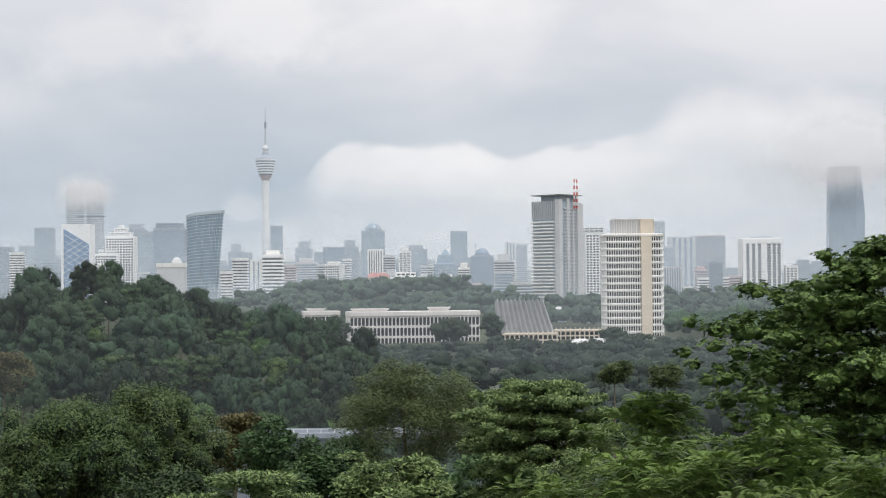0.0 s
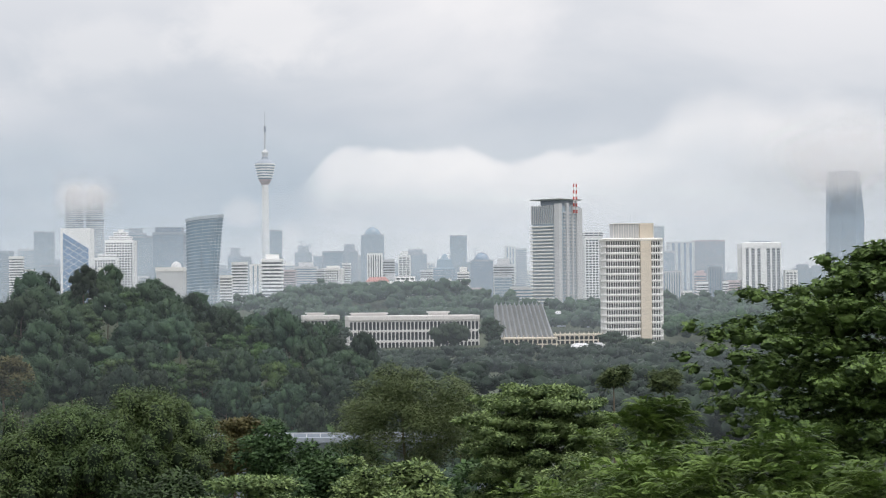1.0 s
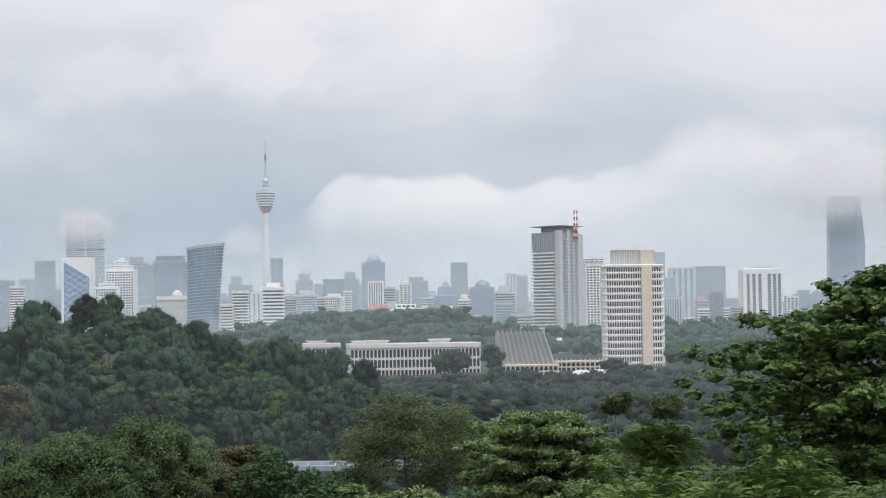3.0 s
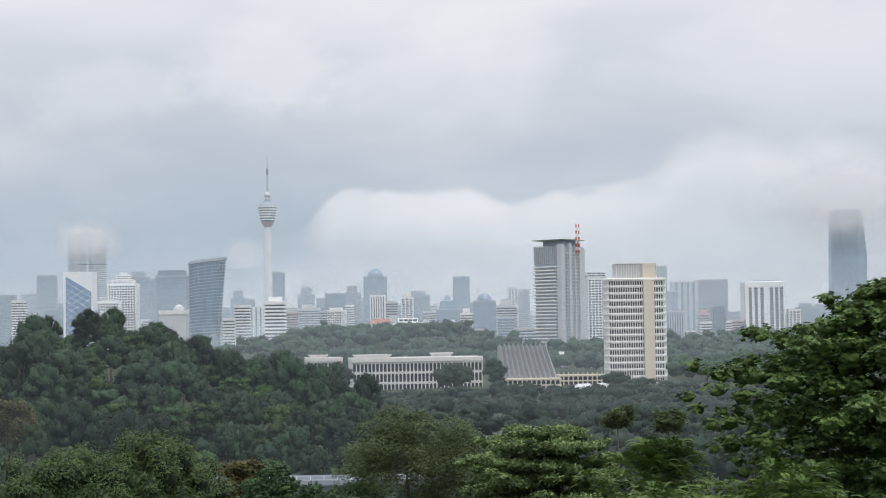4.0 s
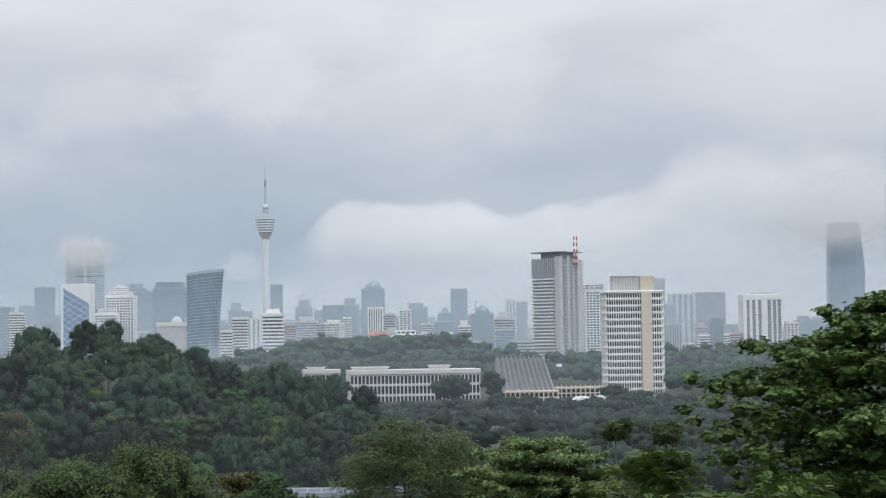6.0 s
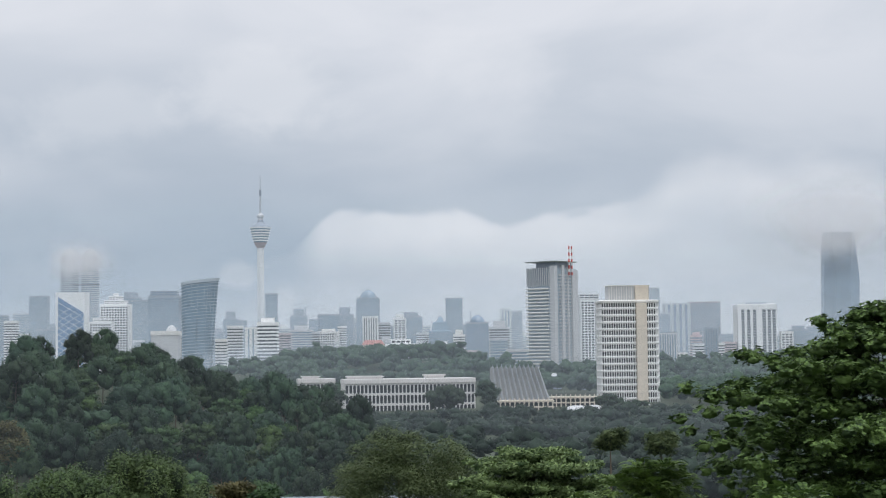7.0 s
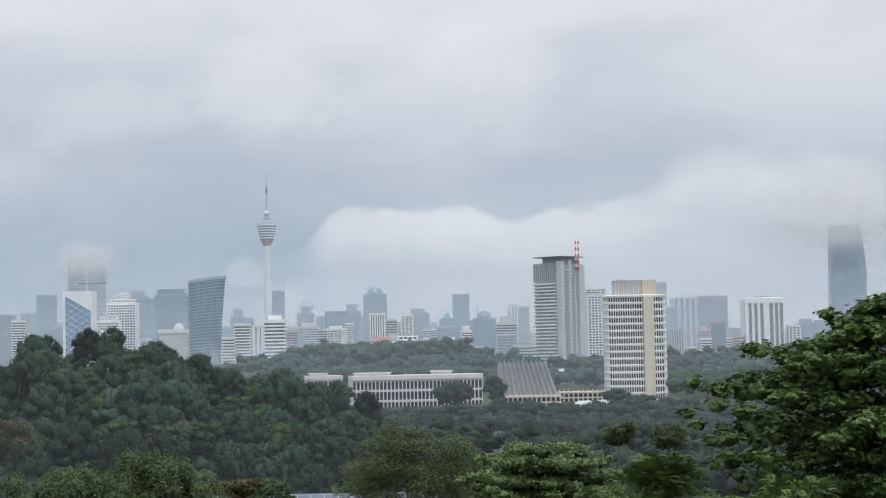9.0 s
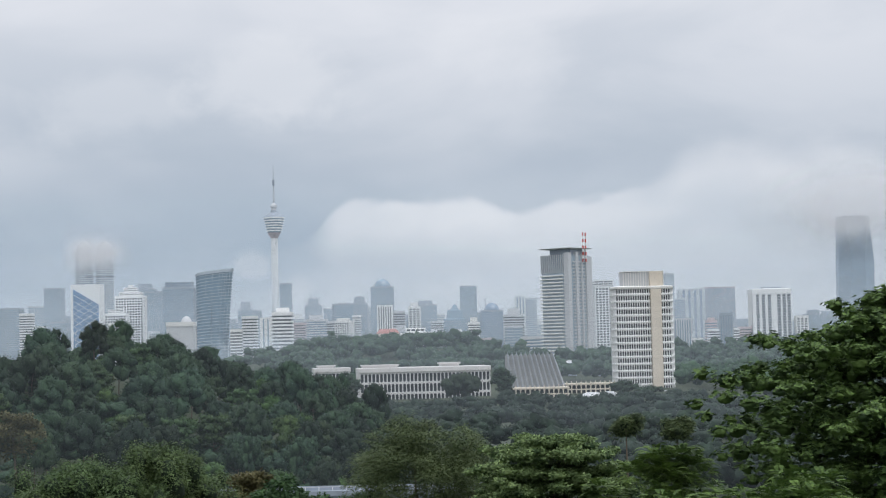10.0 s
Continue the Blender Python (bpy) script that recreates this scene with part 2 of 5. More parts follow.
LEAF_RUST = leaf_material("rust_brown_leaves", (0.055, 0.056, 0.024), (0.13, 0.115, 0.045), 0.3)


def mist_material(name, colour):
    m = bpy.data.materials.new(name)
    m.use_nodes = True
    t = m.node_tree
    t.nodes.clear()
    at = t.nodes.new("ShaderNodeAttribute")
    at.attribute_name = "mist_amount"
    d = t.nodes.new("ShaderNodeBsdfDiffuse")
    d.inputs["Color"].default_value = (*colour, 1)
    e = t.nodes.new("ShaderNodeBsdfTranslucent")
    e.inputs["Color"].default_value = (*colour, 1)
    h = t.nodes.new("ShaderNodeMixShader")
    h.inputs[0].default_value = 0.45
    t.links.new(d.outputs[0], h.inputs[1])
    t.links.new(e.outputs[0], h.inputs[2])
    clear_part = t.nodes.new("ShaderNodeBsdfTransparent")
    mx = t.nodes.new("ShaderNodeMixShader")
    t.links.new(at.outputs["Fac"], mx.inputs[0])
    t.links.new(clear_part.outputs[0], mx.inputs[1])
    t.links.new(h.outputs[0], mx.inputs[2])
    out = t.nodes.new("ShaderNodeOutputMaterial")
    t.links.new(mx.outputs[0], out.inputs[0])
    return m


MIST = mist_material("water_mist", (0.78, 0.88, 0.97))
CLOUD = mist_material("low_cloud_vapour", (0.94, 0.935, 0.945))


# ---------------------------------------------------------------- mesh helpers
class Geo:
    """Collects the faces of one mesh."""

    def __init__(self):
        self.v, self.f = [], []

    def box(self, x0, x1, y0, y1, z0, z1):
        n = len(self.v)
        self.v += [(x, y, z) for z in (z0, z1) for y in (y0, y1) for x in (x0, x1)]
        self.f += [tuple(n + i for i in q) for q in ((0, 2, 3, 1), (4, 5, 7, 6), (0, 1, 5, 4), (2, 6, 7, 3), (0, 4, 6, 2), (1, 3, 7, 5))]
        return self

    def loft(self, rings, cap=True):
        n, k = len(self.v), len(rings[0])
        for r in rings:
            self.v += [tuple(p) for p in r]
        for i in range(len(rings) - 1):
            for j in range(k):
                a, b = n + i * k + j, n + i * k + (j + 1) % k
                self.f.append((a, b, b + k, a + k))
        if cap:
            self.f.append(tuple(range(n + k - 1, n - 1, -1)))
            m = n + (len(rings) - 1) * k
            self.f.append(tuple(range(m, m + k)))
        return self

    def tube(self, points, radii, sides=6):
        rings = []
        for i, p in enumerate(points):
            a, b = Vector(points[max(i - 1, 0)]), Vector(points[min(i + 1, len(points) - 1)])
            d = (b - a).normalized() if (b - a).length > 1e-6 else Vector((0, 0, 1))
            u = d.orthogonal().normalized()
            w = d.cross(u)
            rings.append([Vector(p) + radii[i] * (math.cos(q) * u + math.sin(q) * w) for q in (2 * math.pi * s / sides for s in range(sides))])
        return self.loft(rings)

    def mesh(self, name, mat, smooth=False):
        me = bpy.data.meshes.new(name)
        me.from_pydata([tuple(p) for p in self.v], [], self.f)
        if smooth:
            me.polygons.foreach_set("use_smooth", [True] * len(me.polygons))
        me.materials.append(mat)
        me.update()
        return me


def part(name, geo, mat, parent, label="", smooth=False, at=None):
    ob = new(name, geo if isinstance(geo, bpy.types.Mesh) else geo.mesh(name, mat, smooth))
    ob.parent = parent
    if at is not None:
        ob.matrix_basis = at
    return tagged(ob, label)


def thing(name, label, category, m, group="", kind=""):
    ob = new(name)
    ob.empty_display_size = 1.0
    ob.matrix_world = m
    return tagged(ob, label, category, group, kind)


def ring(w, d, z, cx=0.0, cy=0.0, round_=0.0, seg=4):
    """A rectangle, or one with rounded corners, at a height."""
    if not round_:
        return [(cx + x * w / 2, cy + y * d / 2, z) for x, y in ((-1, -1), (1, -1), (1, 1), (-1, 1))]
    pts = []
    for k, (sx, sy) in enumerate(((1, -1), (1, 1), (-1, 1), (-1, -1))):
        for s in range(seg + 1):
            q = radians(-90 + 90 * k + 90 * s / seg)
            pts.append((cx + sx * (w / 2 - round_) + round_ * math.cos(q), cy + sy * (d / 2 - round_) + round_ * math.sin(q), z))
    return pts


def circle(r, z, n=24, lobes=0, deep=0.0):
    return [((r * (1 - deep * (0.5 + 0.5 * math.cos(lobes * q)))) * math.cos(q), (r * (1 - deep * (0.5 + 0.5 * math.cos(lobes * q)))) * math.sin(q), z) for q in (2 * math.pi * i / n for i in range(n))]


# ---------------------------------------------------------------- the ground
def smooth(a, b, x):
    t = min(1.0, max(0.0, (x - a) / (b - a)))
    return t * t * (3 - 2 * t)


def bell(x, y, cx, cy, left, right, front, back):
    dx, dy = x - cx, y - cy
    return math.exp(-((dx / (left if dx < 0 else right)) ** 2) - (dy / (front if dy < 0 else back)) ** 2)


def land(x, y):
    """The height of the ground."""
    z = 20 - 24 * smooth(30, 330, y)
    ridge = bell(0, y, 0, 560, 1, 1, 190, 190)
    z += ridge * (18.0 * (1 - smooth(-57, -14, x)) * smooth(-330, -190, x) + 15 * bell(x, 0, -104, 0, 28, 20, 1, 1))
    z += 33 * bell(x, y, -40, 1720, 210, 110, 170, 150)
    z += 19 * bell(x, y, 330, 1800, 190, 400, 260, 200)
    z += 5 * smooth(1050, 1230, y) - 10 * smooth(1900, 2300, y)
    if y > 150:
        z += 3 * noise.noise((x * 0.012, y * 0.012, 0.0))
    return z


def build_ground():
    ys = [-600, -300, -120, -40] + [i * 20 for i in range(0, 100)] + [2000 + i * 100 for i in range(0, 30)]
    xs = [-2600, -2000, -1500, -1100, -800] + [i * 22 for i in range(-30, 31)] + [800, 1100, 1500, 2000, 2600]
    g = Geo()
    g.v = [(x, y, land(x, y)) for y in ys for x in xs]
    k = len(xs)
    g.f = [(j * k + i, j * k + i + 1, (j + 1) * k + i + 1, (j + 1) * k + i) for j in range(len(ys) - 1) for i in range(k - 1)]
    return tagged(new("ground", g.mesh("ground", GROUND, True)), "dark earth and grass of the wooded hills", "ground", kind="structure")


build_ground()


# ---------------------------------------------------------------- mist and low cloud
def mist_sheet(name, label, mat, y, x0, x1, z0, z1, nx, nz, density, swell=0.0, layers=1, apart=12.0):
    """Vapour as thin sheets one behind the other, each taking its share of the density."""
    g = Geo()
    values = []
    k = nx + 1
    for m in range(layers):
        start = len(g.v)
        for j in range(nz + 1):
            for i in range(nx + 1):
                x, z = x0 + (x1 - x0) * i / nx, z0 + (z1 - z0) * j / nz
                g.v.append((x, y + m * apart + swell * noise.noise((x * 0.004, z * 0.006, y + m)), z))
                d = min(0.999, max(0.0, density(x, z)))
                values.append(min(0.24, 1 - (1 - d) ** (1 / layers)))
        for j in range(nz):
            for i in range(nx):
                q = (start + j * k + i, start + j * k + i + 1, start + (j + 1) * k + i + 1, start + (j + 1) * k + i)
                if max(values[c] for c in q) > 0.0015:
                    g.f.append(q)
    me = g.mesh(name, mat, True)
    me.attributes.new("mist_amount", "FLOAT", "POINT").data.foreach_set("value", values)
    return tagged(new(name, me), label, "mist" if mat is MIST else "cloud", kind="stuff")


def puff(x, z, cx, cz, rx, rz, seed=0.0):
    """A soft cloud lump that thins out from its middle, a little uneven."""
    n = noise.fractal((x / rx * 0.9 + seed, z / rz * 0.9, seed), 0.9, 2.1, 3)
    d = ((x - cx) / rx) ** 2 + ((z - cz) / rz) ** 2
    return min(1.0, math.exp(-d) * (1 + 0.4 * n))


def veil(y, amount, clear_from, top):
    """A sheet of rain mist across the valley that thins out to nothing at its top."""
    def density(x, z):
        n = noise.fractal((x * 0.0016 + y, z * 0.004, 0.3), 0.9, 2.1, 4)
        return amount * (1 + 0.2 * n) * (1 - smooth(clear_from, top - 1, z + 0.15 * (top - clear_from) * n))
    half = y * 0.3 + 150
    mist_sheet("mist", "thin grey-blue rain mist hanging over the valley", MIST, y, -half, half, -40, top, 50, 24, density)


veil(300, 0.046, 36, 49)
veil(700, 0.058, 42, 63)
veil(1450, 0.105, 90, 135)
veil(2500, 0.18, 130, 215)
veil(2960, 0.19, 100, 165)
veil(3580, 0.225, 300, 440)


def bank(x, z):
    d = 0.0
    for cx, cz, rx, rz, seed, amount in (
        (783.0, 300.0, 95, 58, 6.0, 1.0),
        (783.0, 266.0, 62, 34, 6.3, 0.92),
        (715.0, 310.0, 70, 36, 6.8, 0.5),
        (852.0, 316.0, 64, 42, 6.9, 0.5),
        (-712.0, 228.0, 44, 30, 7.0, 0.97),
        (-672.0, 234.0, 34, 24, 7.5, 0.6),
    ):
        a = amount * puff(x, z, cx, cz, rx, rz, seed)
        d = d + a - d * a
    d *= smooth(183.7, 199.4, z)
    return d


mist_sheet("low_cloud", "white shreds of low cloud round the tower tops", CLOUD, 3390, -760, -250, 60, 330, 90, 44, bank, swell=10.0, layers=5)
mist_sheet("low_cloud", "white low cloud swallowing the skyscraper top", CLOUD, 3390, 330, 1040, 60, 470, 110, 56, bank, swell=10.0, layers=5)


def wisps(x, z):
    d = 0.0
    for cx, cz, rx, rz, seed, amount in ((-215, 38, 26, 12, 1.1, 0.55), (-150, 36, 34, 13, 2.3, 0.6), (-110, 40, 30, 10, 3.7, 0.4), (-262, 33, 30, 10, 4.9, 0.35), (-20, 36, 60, 9, 5.3, 0.25)):
        a = amount * puff(x, z, cx, cz, rx, rz, seed)
        d = d + a - d * a
    return d


mist_sheet("mist_wisp", "pale wisps of mist rising from the woods before the city", MIST, 1955, -340, 120, 0, 90, 92, 36, wisps, swell=4.0, layers=2)


# ---------------------------------------------------------------- city buildings
def office(label, x, y, width, top, floors=20, style="bands", wall=WHITE, glass=GLASS_DARK, depth=None, turn=0.0, base=-20.0, cap=0.0, name="office_tower", bay=4.0, category="building", tiers=(), dome=0.0):
    """An office or apartment block: glass core, floor bands, piers, parapet and a plant room on the roof."""
    depth = depth or width * 0.8
    h = top - base
    b = thing(name, label, category, pose(x, y + depth / 2, base, 0, 0, turn))
    body_h = h - cap
    part("core", Geo().box(-width / 2 + 0.6, width / 2 - 0.6, -depth / 2 + 0.6, depth / 2 - 0.6, 0, body_h - 0.5), glass, b)
    floors = max(floors, round(body_h / 4.0))
    step = body_h / floors
    g = Geo()
    if style in ("bands", "grid"):
        thick = 0.5 if style == "bands" else 0.38
        for i in range(floors):
            z = i * step
            g.box(-width / 2, width / 2, -depth / 2, depth / 2, z, z + step * thick)
        part("floor_bands", g, wall, b)
    if style in ("grid", "fins", "glass"):
        g = Geo()
        n = max(2, round(width / bay))
        t = {"grid": 0.28, "fins": 0.5, "glass": 0.08}[style] * width / n
        out = 0.35 if style != "glass" else -0.35
        for i in range(n + 1):
            c = -width / 2 + t / 2 + (width - t) * i / n
            g.box(c - t / 2, c + t / 2, -depth / 2 - out, -depth / 2 + 1.0, 0, body_h)
        m = max(2, round(depth / bay))
        t2 = min(t, depth / m * 0.5)
        for i in range(1, m):
            c = -depth / 2 + depth * i / m
            for s in (-1, 1):
                xx = s * width / 2
                g.box(min(xx + s * out, xx - s * 1.0), max(xx + s * out, xx - s * 1.0), c - t2 / 2, c + t2 / 2, 0, body_h)
        part("piers", g, wall, b)
    if style == "glass":
        g = Geo()
        for i in range(floors):
            g.box(-width / 2 + 0.3, width / 2 - 0.3, -depth / 2 + 0.3, depth / 2 - 0.3, i * step, i * step + step * 0.22)
        part("spandrels", g, wall, b)
    part("parapet", Geo().loft([ring(width + 0.4, depth + 0.4, body_h - step * 0.7), ring(width + 0.4, depth + 0.4, body_h)]), wall, b)
    if cap:
        part("plant_room", Geo().loft([ring(width * 0.62, depth * 0.6, body_h - 0.2), ring(width * 0.62, depth * 0.6, h)]), wall, b)
    z = h
    for tw, td, th in tiers:
        part("crown_core", Geo().loft([ring(tw - 1, td - 1, z - 0.3), ring(tw - 1, td - 1, z + th - 0.2)]), glass, b)
        k = max(1, round(th / 3.6))
        for i in range(k + 1):
            part("crown_band", Geo().loft([ring(tw, td, z + (th - 1.4) * i / k), ring(tw, td, z + (th - 1.4) * i / k + 1.4)]), wall, b)
        for i in range(5):
            c = (i / 4 - 0.5) * (tw - 1.2)
            part("crown_pier", Geo().box(c - 0.5, c + 0.5, -td / 2 - 0.15, -td / 2 + 1, z, z + th), wall, b)
        z += th
    if dome:
        part("dome", Geo().loft([circle(dome, z - 1, 16), circle(dome * 0.96, z + dome * 0.3, 16), circle(dome * 0.75, z + dome * 0.65, 16), circle(dome * 0.35, z + dome * 0.9, 16), circle(0.3, z + dome, 16)]), glass, b, "rounded crown")
        part("mast", Geo().tube([(0, 0, z + dome * 0.9), (0, 0, z + dome * 1.7)], [0.6, 0.3], 5), STEEL, b)
    return b


office("grey glass office tower fading in mist", -909.5, 3550, 54.1, 130.3, 22, "bands", GREY, GLASS_GREY)
office("white banded apartment block", -661.2, 2700, 20.1, 98.7, 20, "bands", WHITE)
office("pale grey slab tower in mist", -990.7, 4150, 39.0, 149.7, 26, "glass", PALE_GREY, GLASS_GREY)
office("plain grey office tower", -870.8, 3800, 39.4, 178.0, 34, "glass", GREY, GLASS_GREY)
office("low grey office block", -764.8, 3400, 39.7, 97.9, 14, "bands", GREY, GLASS_GREY)
office("slender grey slab tower with flat roof", -715.0, 4050, 45.9, 193.3, 32, "bands", GREY, GLASS_GREY, cap=12)
office("grey glass office block in mist", -635.8, 3700, 43.2, 162.8, 26, "glass", GREY, GLASS_GREY)
office("wide blue-grey glass tower with a pale crown", -472.3, 3000, 53.5, 145.2, 30, "glass", GREY, GLASS_GREY, tiers=((46, 30, 9),))
office("white low-rise flats above the trees", -286.1, 2300, 15.6, 62.4, 12, "bands", WHITE)
office("white flats with narrow floor bands", -279.9, 2400, 21.0, 81.3, 18, "bands", WHITE_PAINT)
office("rounded grey tower far off in mist", -500.0, 4200, 35.4, 149.4, 26, "glass", GREY, GLASS_GREY, cap=18)
office("pale block with glass corner", -289.5, 2700, 18.4, 84.1, 16, "fins", WHITE, GLASS_GREY, bay=9)
office("white office slab with dark window bands", -196.0, 2000, 23.3, 82.5, 17, "bands", WHITE_PAINT, depth=24, cap=5)
office("dark grey slab tower far off", -410.9, 4300, 29.3, 195.8, 36, "glass", GREY, GLASS_GREY)
office("brownish low office block", -256.0, 2900, 22.5, 77.8, 12, "bands", BROWN)
office("grey tower under construction with a ragged top", -304.1, 3800, 35.7, 142.2, 28, "grid", GREY, GLASS_GREY, cap=14)
office("wide pale office slab with window bands", -231.8, 2950, 38.2, 90.7, 15, "bands", PALE_GREY, GLASS_GREY, cap=7)
office("small pale office block", -203.4, 2900, 13.2, 79.2, 12, "bands", PALE_GREY)
office("blue-grey glass tower standing in mist", -202.7, 3200, 35.3, 115.6, 26, "glass", GREY, GLASS_GREY, turn=12)
office("grey stepped tower with window grid", -195.7, 3650, 35.5, 140.7, 30, "grid", GREY, GLASS_GREY, cap=14)
office("white narrow flats with floor bands", -165.3, 3000, 14.6, 90.0, 18, "bands", WHITE)
office("tall grey tower with a rounded crown", -156.7, 3900, 51.8, 169.0, 36, "glass", GREY, GLASS_GREY, dome=18)
office("white office block with fine upright fins", -105.0, 2700, 23.6, 99.1, 18, "fins", WHITE_PAINT, bay=4)
office("dark banded office block in mist", -85.6, 2750, 20.5, 90.3, 15, "bands", PALE_GREY)
office("white apartment tower with dark balconies", -65.7, 3000, 21.4, 109.6, 22, "grid", WHITE, bay=7, cap=7)
office("pale flats behind the white houses", -28.2, 3100, 23.1, 78.5, 14, "bands", PALE_GREY)
office("broad dark tower with sloping shoulders", -63.9, 4100, 54.5, 140.3, 26, "glass", GREY, GLASS_GREY, cap=10)
office("dark glass slab tower in mist", 37.7, 4100, 39.9, 172.7, 38, "glass", GREY, GLASS_GREY)
office("white flats with stepped roof", 34.7, 2900, 19.7, 80.0, 16, "bands", WHITE, cap=8)
office("dark blue-grey tower with a domed crown", 78.7, 3500, 45.4, 103.5, 26, "glass", GREY, GLASS_SLATE, dome=15)
office("pale apartment tower with window bands", 94.8, 2700, 31.5, 89.5, 20, "bands", PALE_GREY, cap=9)
office("glass-fronted office block with pale frame", 88.7, 2550, 26.4, 61.8, 12, "glass", PALE_GREY, GLASS_GREY)
office("tall pale twin-slab tower", 139.8, 3600, 22.2, 132.9, 32, "fins", WHITE, GLASS_GREY, bay=8)
office("tall pale twin-slab tower with flat roof", 163.4, 3620, 23.5, 128.5, 32, "bands", PALE_GREY, GLASS_GREY)
office("pale low office block", 104.9, 2300, 30.5, 44.1, 6, "bands", PALE_GREY, GLASS_GREY)
office("white hotel tower with an overhanging top storey", 225.6, 2600, 26.1, 118.4, 28, "grid", WHITE_PAINT, bay=5, depth=40, tiers=((29, 42, 8),))
# frame and glass are paled here: the cloud's haze is in their colours
office("slim glass tower with cloud haze in its pale colours", 572.6, 4600, 26.8, 210.1, 40, "glass", PALE_GREY, GLASS_HAZE)
office("blue-grey glass tower pair", 481.6, 3700, 22.8, 123.0, 26, "glass", PALE_GREY, GLASS_SLATE)
office("broad blue-grey glass tower standing in mist", 529.1, 3850, 57.4, 146.3, 30, "fins", PALE_GREY, GLASS_SLATE, bay=14)
office("broad brown-grey slab tower", 598.5, 3900, 67.0, 151.0, 30, "glass", BROWN, GLASS_GREY)
office("pale low block with upright fins", 370.2, 2700, 31.5, 37.3, 6, "fins", WHITE, bay=6)
office("white low-rise hospital block with window bands", 393.1, 2600, 24.4, 50.4, 8, "bands", WHITE_PAINT)
office("white low-rise block beside a pink one", 438.1, 2750, 25.8, 51.9, 9, "bands", WHITE)
office("pink rendered low block", 468.7, 2800, 20.9, 53.8, 9, "bands", PINK)
office("pale narrow apartment block", 559.8, 2800, 20.0, 69.3, 14, "grid", WHITE, bay=6)
office("grey office block in mist", 745.4, 3600, 37.3, 90.3, 16, "glass", GREY, GLASS_GREY, cap=8)
office("grey low towers in mist", 846.7, 3900, 37.9, 79.3, 14, "glass", GREY, GLASS_GREY)
office("grey tower at the town's edge", 983.1, 3900, 68.2, 99.6, 20, "glass", GREY, GLASS_GREY)
office("hazy grey tower behind the nearer blocks", -884.9, 4000, 22.0, 121.6, 16, "glass", GREY, GLASS_GREY, cap=8)
office("pale office block half lost in mist", -724.3, 4300, 20.9, 170.7, 24, "bands", PALE_GREY, GLASS_GREY)
office("grey slab block in the rain mist", -465.8, 4150, 21.5, 127.6, 18, "grid", GREY, GLASS_GREY)
office("dim apartment tower among the far roofs", -376.6, 4250, 30.3, 117.9, 18, "bands", WHITE, GLASS_GREY, cap=8)
office("hazy grey tower behind the nearer blocks", -298.7, 4200, 24.5, 128.6, 20, "glass", GREY, GLASS_GREY)
office("pale office block half lost in mist", -200.8, 4050, 24.9, 127.1, 22, "bands", PALE_GREY, GLASS_GREY)
office("grey slab block in the rain mist", -108.3, 4100, 15.9, 108.8, 16, "grid", GREY, GLASS_GREY, cap=8)
office("dim apartment tower among the far roofs", -28.4, 4250, 19.3, 110.8, 16, "bands", WHITE, GLASS_GREY)
office("hazy grey tower behind the nearer blocks", 65.0, 4150, 13.4, 110.9, 16, "glass", GREY, GLASS_GREY)
office("pale office block half lost in mist", 121.6, 4200, 16.3, 103.1, 16, "bands", PALE_GREY, GLASS_GREY, cap=8)
office("grey slab block in the rain mist", 701.7, 4200, 42.2, 81.7, 14, "grid", GREY, GLASS_GREY)
office("dim apartment tower among the far roofs", 762.1, 3900, 15.2, 72.5, 12, "bands", WHITE, GLASS_GREY)
office("hazy grey tower behind the nearer blocks", -468.0, 3700, 24.0, 100.2, 14, "glass", GREY, GLASS_GREY, cap=8)
office("pale office block half lost in mist", -212.6, 3500, 15.9, 94.7, 14, "bands", PALE_GREY, GLASS_GREY)
office("grey slab block in the rain mist", 927.9, 4300, 30.6, 97.7, 14, "grid", GREY, GLASS_GREY)
office("dim apartment tower among the far roofs", 192.5, 3900, 17.7, 87.5, 14, "bands", WHITE, GLASS_GREY, cap=8)
office("hazy grey tower behind the nearer blocks", -41.3, 3300, 12.8, 79.2, 12, "glass", GREY, GLASS_GREY)
office("pale office block half lost in mist", -240.5, 3200, 15.5, 81.8, 12, "bands", PALE_GREY, GLASS_GREY)
office("grey slab block in the rain mist", -679.3, 3100, 16.1, 84.2, 12, "grid", GREY, GLASS_GREY, cap=8)
office("dim apartment tower among the far roofs", -713.7, 3000, 19.4, 83.2, 10, "bands", WHITE, GLASS_GREY)


# low roofs and blocks that fill the town between the towers
rng_town = random.Random(12)
for i in range(34):
    far = rng_town.uniform(2450, 3350)
    side = -0.235 + 0.44 * (i + rng_town.uniform(0.1, 0.9)) / 34
    if 0.045 < side < 0.13:
        continue
    tone_of, pane_of, words = rng_town.choice(((WHITE, GLASS_DARK, "small white block of flats in the town"), (PALE_GREY, GLASS_GREY, "pale grey low office block in the town"), (GREY, GLASS_GREY, "blue-grey low office block in mist"),
                                               (PINK, GLASS_GREY, "dull pink low block in the town"), (WHITE_PAINT, GLASS_GREY, "white low-rise block with window bands")))
    office(words, side * far, far, rng_town.uniform(14, 30), 36 + far * rng_town.uniform(0.003, 0.0165), 8, rng_town.choice(("bands", "grid", "bands", "fins")), tone_of, pane_of,
           turn=rng_town.uniform(-20, 20), cap=rng_town.choice((0, 0, 4, 6)), name="low_block")


